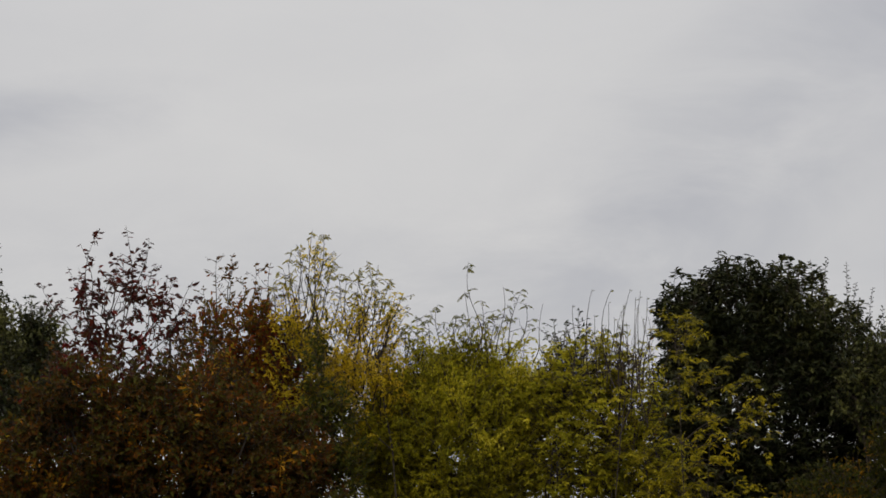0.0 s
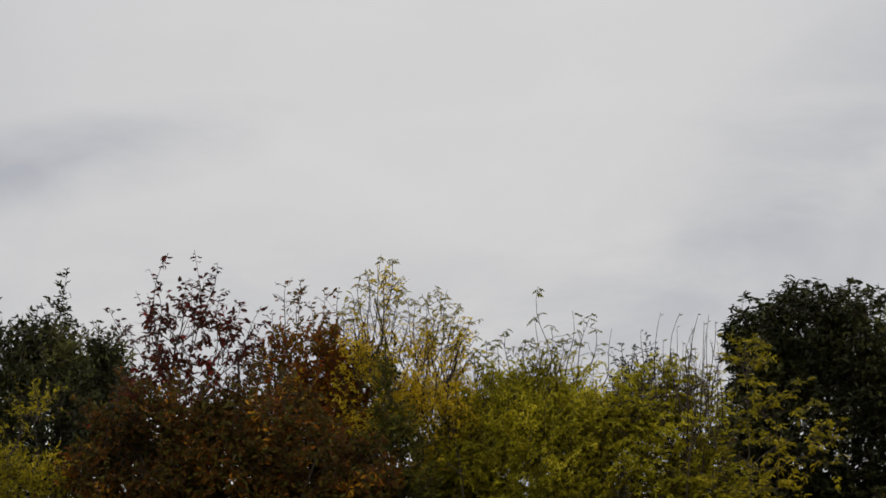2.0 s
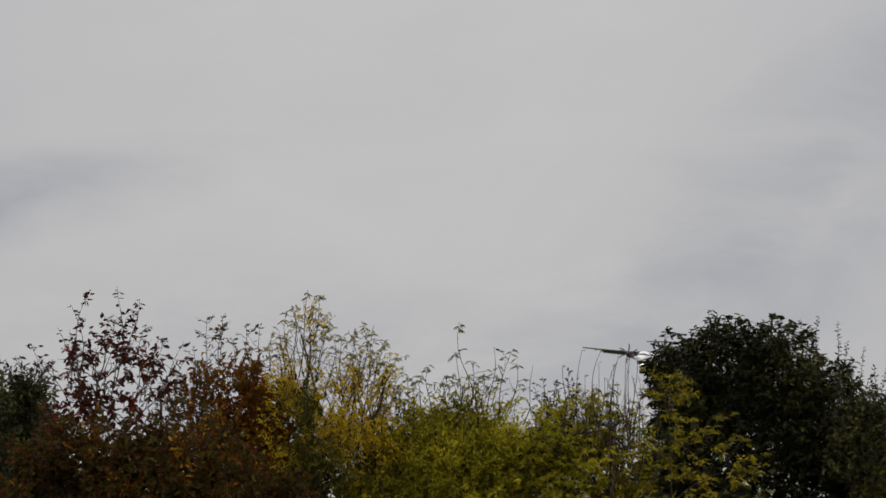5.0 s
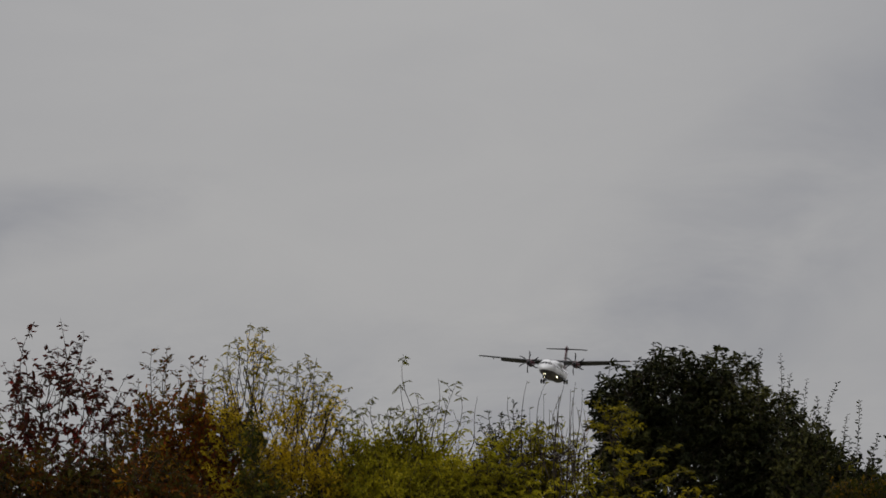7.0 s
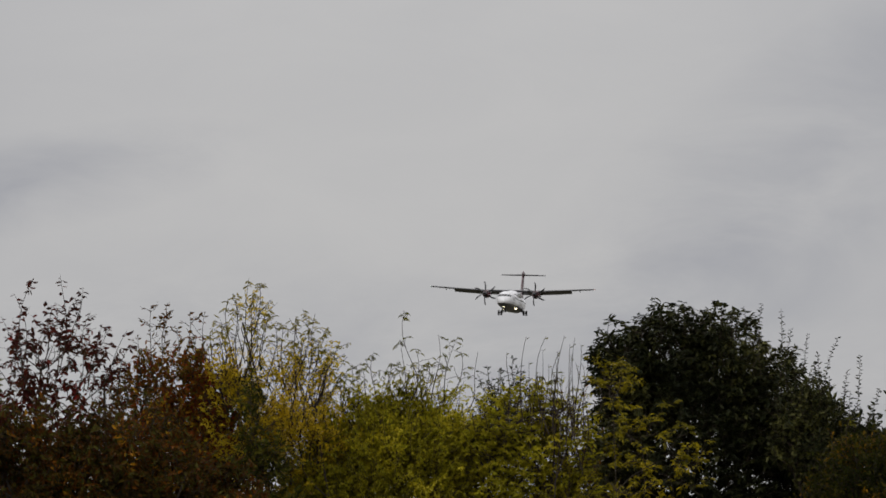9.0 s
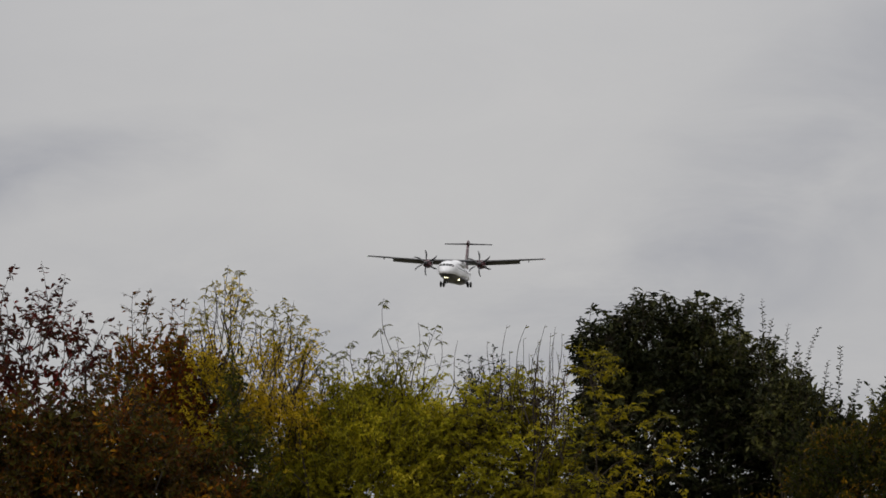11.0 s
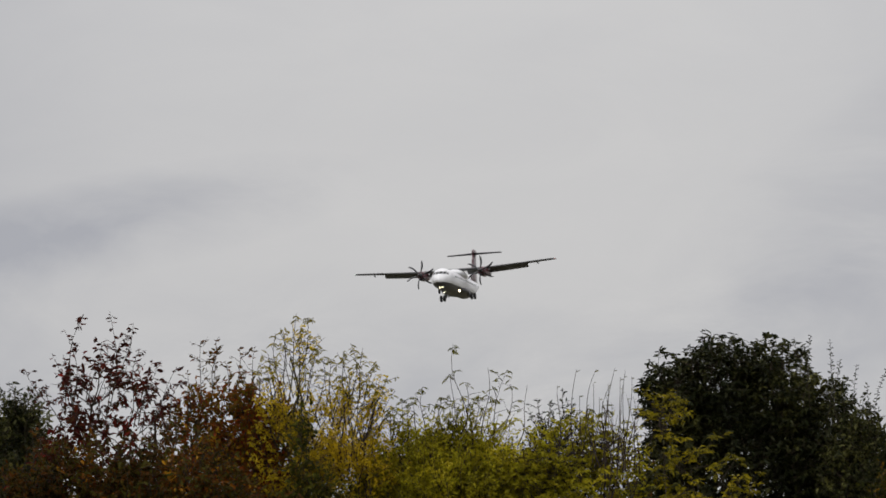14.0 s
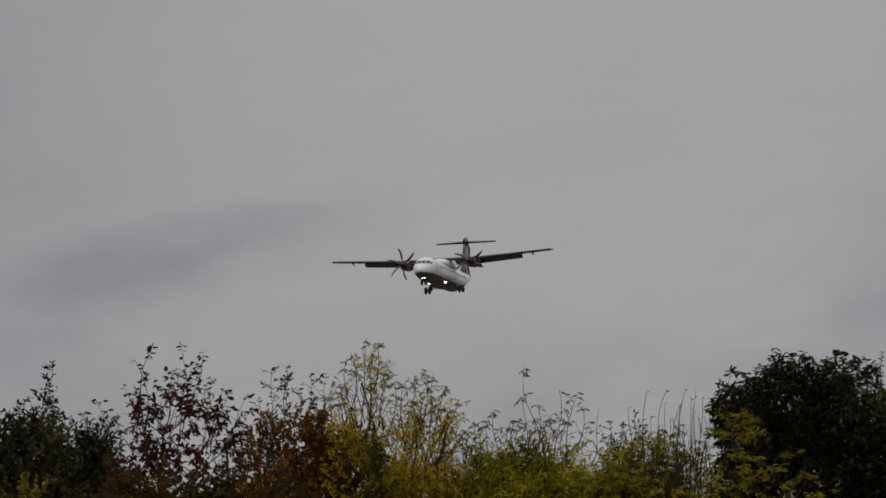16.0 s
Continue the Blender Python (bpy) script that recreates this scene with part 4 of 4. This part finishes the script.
def build_aircraft():
    air = tagged(new("airliner"), "white twin-propeller high-wing airliner with tartan tail, wheels down", "airplane")
    body = [(-12.3, -0.42, 0.06, 0.06), (-12.15, -0.41, 0.3, 0.28), (-11.8, -0.36, 0.6, 0.56), (-11.3, -0.27, 0.88, 0.83), (-10.8, -0.17, 1.07, 1.03), (-10.2, -0.07, 1.24, 1.23),
            (-9.5, -0.01, 1.37, 1.36), (-8.7, 0.0, 1.44, 1.43), (-6.5, 0, 1.47, 1.43), (-3, 0, 1.47, 1.43), (0, 0, 1.47, 1.43), (3, 0, 1.47, 1.43), (5.5, 0.03, 1.45, 1.4),
            (7.5, 0.2, 1.28, 1.23), (9.5, 0.46, 1.04, 0.98), (11.5, 0.74, 0.76, 0.72), (13.5, 1.0, 0.46, 0.44), (15.0, 1.18, 0.2, 0.2), (15.4, 1.22, 0.08, 0.08)]
    mesh_part("fuselage", *loft([oval(y, 0, z - 0.28, rx, rz, 48) for y, z, rx, rz in body]), [WHITE, BELLY], air, "white upper body, dark grey belly",
              pick=lambda c: 1 if c.z < -0.95 + max(0.0, c.y - 5.0) * 0.13 else 0)
    # belly fairing with the landing gear bays
    fair = [(-3.4, 0.15, 0.1), (-3.1, 0.95, 0.35), (-2.4, 1.4, 0.5), (-1.0, 1.62, 0.6), (1.2, 1.66, 0.62), (2.6, 1.35, 0.5), (3.8, 0.7, 0.3), (4.4, 0.1, 0.06)]
    mesh_part("belly_fairing", *loft([oval(y, 0, -1.15, rx, rz, 36) for y, rx, rz in fair]), [BELLY], air)
    # cockpit windows wrap round the nose: four across the front, one on each side
    def skin(x, z):
        """Where along the body its skin lies at x, z."""
        for (y0, c0, w0, h0), (y1, c1, w1, h1) in zip(body, body[1:]):
            for k in range(12):
                s = k / 12
                zc, rx, rz = c0 + (c1 - c0) * s - 0.28, w0 + (w1 - w0) * s, h0 + (h1 - h0) * s
                if (x / rx) ** 2 + ((z - zc) / rz) ** 2 <= 1:
                    return y0 + (y1 - y0) * s - 0.06
        return body[6][0]

    for x0, x1, z0, z1 in ((-0.46, -0.04, 0.17, 0.56), (0.04, 0.46, 0.17, 0.56), (-0.88, -0.52, 0.15, 0.53), (0.52, 0.88, 0.15, 0.53), (-1.1, -0.93, 0.1, 0.42), (0.93, 1.1, 0.1, 0.42)):
        v, f = [], []
        for a in range(4):
            for c in range(4):
                x, z = x0 + (x1 - x0) * a / 3, z0 + (z1 - z0) * c / 3
                v.append((x, skin(x, z), z))
        f = [(a * 4 + c, a * 4 + c + 1, a * 4 + c + 5, a * 4 + c + 4) for a in range(3) for c in range(3)]
        mesh_part("cockpit_window", v, f, [GLASS], air)
    pane = None
    for side in (-1, 1):
        for i in range(19):
            y = -7.4 + 0.76 * i
            if pane is None:
                pane = mesh_part("cabin_window", *loft([[(dx, 0.11 * math.cos(j * math.pi / 6), 0.16 * math.sin(j * math.pi / 6)) for j in range(12)] for dx in (-0.02, 0.02)]), [PANE], air)
                w = pane
            else:
                w = pane.copy()
                scene.collection.objects.link(w)
            w.matrix_basis = pose(side * 1.43, y, 0.06)
    # doors of the cabin
    for side, y in ((1, -8.6), (-1, -8.6), (1, 6.4), (-1, 6.4)):
        r = 1.45 if y < 0 else 1.38
        v, f = [], []
        for i in range(7):
            a = radians(-24 + 60 * i / 6)
            for dy in (-0.36, 0.36):
                v.append((side * (r + 0.012) * math.cos(a), y + dy, r * math.sin(a) - (0.18 if y > 0 else 0.28)))
        f = [(2 * i, 2 * i + 1, 2 * i + 3, 2 * i + 2) for i in range(6)]
        mesh_part("cabin_door", v, f, [paint_white_door], air)
    # wing, flaps and their fairings
    for side in (-1, 1):
        spans = [0.0, 1.4, 4.6, 7.5, 9.7, 9.75, 11.6, 13.2, 13.5]
        rings = []
        for x in spans:
            le, te, z = wing_line(x)
            cut = 0.8 if x <= 9.7 else 0.995
            if x > 13.3:
                le, te = le + 0.3, te - 0.1
            rings.append(foil(side * x, le, le + (te - le) * cut, z, 0.31 - 0.007 * x))
        mesh_part("wing", *loft(rings), [WING_GREY], air)
        for x0, x1 in ((1.45, 3.62), (4.45, 9.65)):
            fl = []
            for x in (x0, (x0 + x1) / 2, x1):
                le, te, z = wing_line(x)
                c = te - le
                fl.append(foil(side * x, le + c * 0.66, le + c * 1.04, z + 0.03, 0.3, drop=0.5))
            mesh_part("flap", *loft(fl), [FLAP_GREY], air, "lowered landing flap")
        for x in (5.6, 8.4, 11.0):
            le, te, z = wing_line(x)
            mesh_part("flap_fairing", *loft([oval(le + (te - le) * s, side * x, z - 0.1 - 0.12 * s, r, r * 1.3, 10) for s, r in ((0.35, 0.02), (0.6, 0.07), (0.9, 0.07), (1.12, 0.02))]), [WING_GREY], air)
        # engine
        nac = [(-3.38, 1.05, 0.34, 0.36), (-3.2, 1.02, 0.44, 0.5), (-2.6, 1.0, 0.53, 0.62), (-1.5, 1.05, 0.56, 0.66), (0.0, 1.12, 0.54, 0.6), (1.4, 1.2, 0.42, 0.44), (2.5, 1.3, 0.2, 0.2), (2.9, 1.34, 0.06, 0.06)]
        mesh_part("engine_nacelle", *loft([oval(y, side * 4.05, z, rx, rz, 28) for y, z, rx, rz in nac]), [MAROON_PAINT], air, "dark maroon engine housing")
        mesh_part("air_intake", *loft([oval(y, side * 4.05, 0.5, rx, 0.13, 18) for y, rx in ((-3.36, 0.22), (-2.9, 0.26), (-2.0, 0.2))]), [DARK_METAL], air)
        mesh_part("exhaust", *loft([oval(y, side * 4.35, 1.0, 0.14, 0.14, 14) for y in (1.0, 1.9)]), [DARK_METAL], air)
        # main landing gear
        rod("gear_leg", (side * 1.35, 0.8, -1.35), (side * 2.05, 0.8, -1.85), 0.1, DARK_METAL, air)
        rod("gear_strut", (side * 1.2, 1.2, -1.6), (side * 1.95, 0.85, -1.75), 0.05, DARK_METAL, air)
        wheel_part("main_wheel", side * 1.83, 0.8, -1.85, 0.43, 0.26, air)
        wheel_part("main_wheel", side * 2.27, 0.8, -1.85, 0.43, 0.26, air)
        mesh_part("gear_door", *loft([[(side * (1.62 + dx), y, z) for y, z in ((-0.1, -1.35), (1.7, -1.35), (1.5, -1.85), (0.1, -1.85))] for dx in (0, 0.04)]), [BELLY], air, smooth=False)
        # lamps at the front of the belly fairing
        mesh_part("landing_light", *loft([oval(y, side * 1.0, -1.36, r, r, 16) for y, r in ((-3.46, 0.02), (-3.42, 0.075), (-3.0, 0.12))]), [LAMP], air, "lit landing light")
        mesh_part("tailplane", *loft([foil(side * x, y0, y1, 5.08, 0.24) for x, y0, y1 in ((0.0, 13.0, 14.75), (3.5, 13.55, 14.6), (3.66, 13.75, 14.5))]), [WING_GREY], air)
    # fairing between the body and the wing over it
    mesh_part("wing_fairing", *loft([oval(y, 0, 0.95, rx, rz, 32) for y, rx, rz in ((-5.2, 0.3, 0.1), (-3.9, 0.8, 0.34), (-2.6, 1.1, 0.56), (-1.4, 1.27, 0.74), (0.0, 1.36, 0.86), (1.6, 1.3, 0.86), (3.0, 1.1, 0.7), (4.6, 0.75, 0.45), (6.2, 0.2, 0.1))]), [WHITE], air)
    # wing tip lights
    for side, lamp in ((1, RED_LAMP), (-1, GREEN_LAMP)):
        mesh_part("navigation_light", *loft([oval(y, side * 13.45, 2.16, r, r, 12) for y, r in ((-0.3, 0.01), (-0.24, 0.06), (0.0, 0.06), (0.1, 0.01))]), [lamp], air, "lit wing tip light")
    # nose gear
    rod("nose_leg", (0, -10.4, -1.1), (0, -10.4, -2.0), 0.08, DARK_METAL, air)
    rod("nose_strut", (0, -9.6, -1.2), (0, -10.35, -1.7), 0.05, DARK_METAL, air)
    for side in (-1, 1):
        wheel_part("nose_wheel", side * 0.24, -10.4, -2.03, 0.33, 0.2, air)
        mesh_part("nose_gear_door", *loft([[(side * (0.32 + 0.2 * s + dx), y, -1.12 - 0.42 * s) for y, s in ((-11.1, 0), (-9.8, 0), (-9.9, 1), (-11.0, 1))] for dx in (0, 0.03)]), [BELLY], air, smooth=False)
        mesh_part("taxi_light", *loft([oval(y, side * 0.15, -1.46, r, r, 14) for y, r in ((-10.72, 0.02), (-10.69, 0.09), (-10.45, 0.09))]), [LAMP], air, "lit taxi light")
    # tail
    fin = []
    for z, y0, y1, th in ((1.0, 8.9, 14.4, 0.1), (2.0, 10.4, 14.6, 0.11), (3.5, 11.7, 14.75, 0.11), (5.0, 12.85, 14.9, 0.11)):
        ring = [(0, y0, z)]
        half = [(0.1, 0.35), (0.3, 0.55), (0.6, 0.42), (1.0, 0.02)]
        ring += [(h * th * 3.0, y0 + s * (y1 - y0), z) for s, h in half] + [(-h * th * 3.0, y0 + s * (y1 - y0), z) for s, h in half[::-1]]
        fin.append(ring)
    mesh_part("tail_fin", *loft(fin), [TARTAN], air, "tail fin in maroon and white tartan")
    mesh_part("dorsal_fin", *loft([[(w, y, 0.9), (0, y, z), (-w, y, 0.9)] for y, z, w in ((5.5, 1.35, 0.05), (8.0, 1.75, 0.12), (10.6, 2.5, 0.16))]), [WHITE], air)
    mesh_part("fin_cap", *loft([oval(y, 0, 5.28, r, r * 2.3, 14) for y, r in ((12.4, 0.03), (12.7, 0.12), (13.6, 0.2), (14.8, 0.16), (15.4, 0.03))]), [TARTAN], air, "tartan bullet fairing")
    rod("antenna", (0, -4.6, 1.1), (0, -4.4, 1.5), 0.03, WING_GREY, air)
    rod("antenna", (0, -6.5, -1.6), (0, -6.3, -2.0), 0.03, WING_GREY, air)
    return air


paint_white_door = paint_material("door_paint", (0.75, 0.76, 0.79), 0.35, 0.1)
aircraft = build_aircraft()
prop_a, prop_b = build_propeller(aircraft, -4.05), build_propeller(aircraft, 4.05)
# seconds, place, yaw, pitch, bank
FLIGHT = [
    (0.0, 76.8, 2109.4, 151.8, 11.0, -1.2, 2.9),
    (2.5, 63.6, 1959.4, 144.5, 11.0, -1.2, 2.9),
    (4.5, 53.0, 1839.4, 138.7, 11.0, -1.2, 2.9),
    (5.5, 47.7, 1779.4, 135.8, 11.48, -1.45, 2.94),
    (6.0, 45.0, 1749.4, 134.4, 10.82, -1.15, 2.72),
    (6.5, 42.2, 1719.4, 133.3, 10.37, -0.98, 3.16),
    (7.0, 39.6, 1689.4, 132.3, 9.68, -1.04, 2.75),
    (7.5, 37.0, 1659.4, 130.9, 9.32, 0.22, 2.5),
    (8.0, 34.6, 1629.4, 129.7, 8.69, 0.65, 2.26),
    (8.5, 32.3, 1599.4, 128.5, 8.16, 1.16, 1.95),
    (11.0, 22.0, 1449.6, 120.2, 8.46, 0.97, 1.34),
    (11.5, 20.4, 1419.6, 118.4, 9.1, 0.47, -0.27),
    (12.0, 18.6, 1389.7, 116.6, 9.52, 0.38, -1.06),
    (12.5, 16.7, 1359.7, 114.9, 9.89, -0.1, -1.01),
    (13.0, 14.9, 1329.8, 113.1, 10.49, -0.04, -2.73),
    (13.5, 12.9, 1299.8, 111.3, 11.39, -0.65, -3.69),
    (14.0, 10.4, 1269.8, 110.0, 11.86, -0.35, -3.34),
    (14.5, 7.9, 1239.9, 108.2, 11.63, -0.52, -2.12),
    (15.0, 5.0, 1209.9, 106.6, 12.24, -0.88, -1.65),
    (15.5, 2.2, 1179.9, 105.1, 13.0, -1.1, -1.33),
    (16.0, -0.5, 1149.9, 103.8, 12.49, -0.76, -1.09),
]
# seconds, turn in degrees
SPIN_A = [(0.0, 0), (0.5, 60), (1.0, 120), (1.5, 180), (2.0, 240), (2.5, 300), (3.0, 360), (3.5, 420), (4.0, 480), (4.5, 540), (5.0, 600), (5.5, 609), (6.0, 649), (6.5, 689), (7.0, 720), (7.5, 786), (8.0, 843), (8.5, 894), (9.0, 954), (9.5, 1014), (10.0, 1074), (10.5, 1134), (11.0, 1195), (11.5, 1258), (12.0, 1310), (12.5, 1372), (13.0, 1419), (13.5, 1479), (14.0, 1507), (14.5, 1536), (15.0, 1588), (15.5, 1639), (16.0, 1665)]
SPIN_B = [(0.0, 0), (0.5, 60), (1.0, 120), (1.5, 180), (2.0, 240), (2.5, 300), (3.0, 360), (3.5, 420), (4.0, 480), (4.5, 540), (5.0, 600), (5.5, 609), (6.0, 650), (6.5, 691), (7.0, 720), (7.5, 791), (8.0, 850), (8.5, 898), (9.0, 958), (9.5, 1018), (10.0, 1078), (10.5, 1138), (11.0, 1192), (11.5, 1255), (12.0, 1311), (12.5, 1372), (13.0, 1400), (13.5, 1470), (14.0, 1499), (14.5, 1583), (15.0, 1649), (15.5, 1697), (16.0, 1736)]
PROPS = [(prop_a, -4.05, SPIN_A), (prop_b, 4.05, SPIN_B)]



def motions():
    # slow drift of the cloud veils, the painted side vignetting moves along
    walk(clouds, [(t, pose(5.4 * t, 4300, 360)) for t in (0, 4, 8, 12, 16)])
    # approach: steady descent towards the eye with a little crab, bank and turn
    walk(aircraft, [(t, pose(x, y, z, 0, 0, -yaw) @ pose(0, 0, 0, pitch, 0, 0) @ pose(0, 0, 0, 0, bank, 0)) for t, x, y, z, yaw, pitch, bank in FLIGHT])
    for prop, x, phases in PROPS:
        walk(prop, [(t, pose(x, -3.45, 1.05, 0, a + 6, 0)) for t, a in phases])
    # the slender tree leans and comes back in the wind
    foot = yellow_tree.location.copy()
    walk(yellow_tree, [(t, pose(*foot, 0, lean, 0)) for t, lean in ((0, 0), (1.5, 0), (3.2, 0.17), (5.3, 0.3), (7, 0.23), (8.5, 0.17), (11, 0.02), (13.5, 0.03), (16, 0))])
    # the others only stir
    for i, root in enumerate(TREES):
        if root is not yellow_tree:
            foot = root.location.copy()
            walk(root, [(t, pose(*foot, 0, 0.045 * math.sin(1.3 * t + 1.7 * i) * math.sin(0.37 * t + i), 0)) for t in range(17)])


motions()
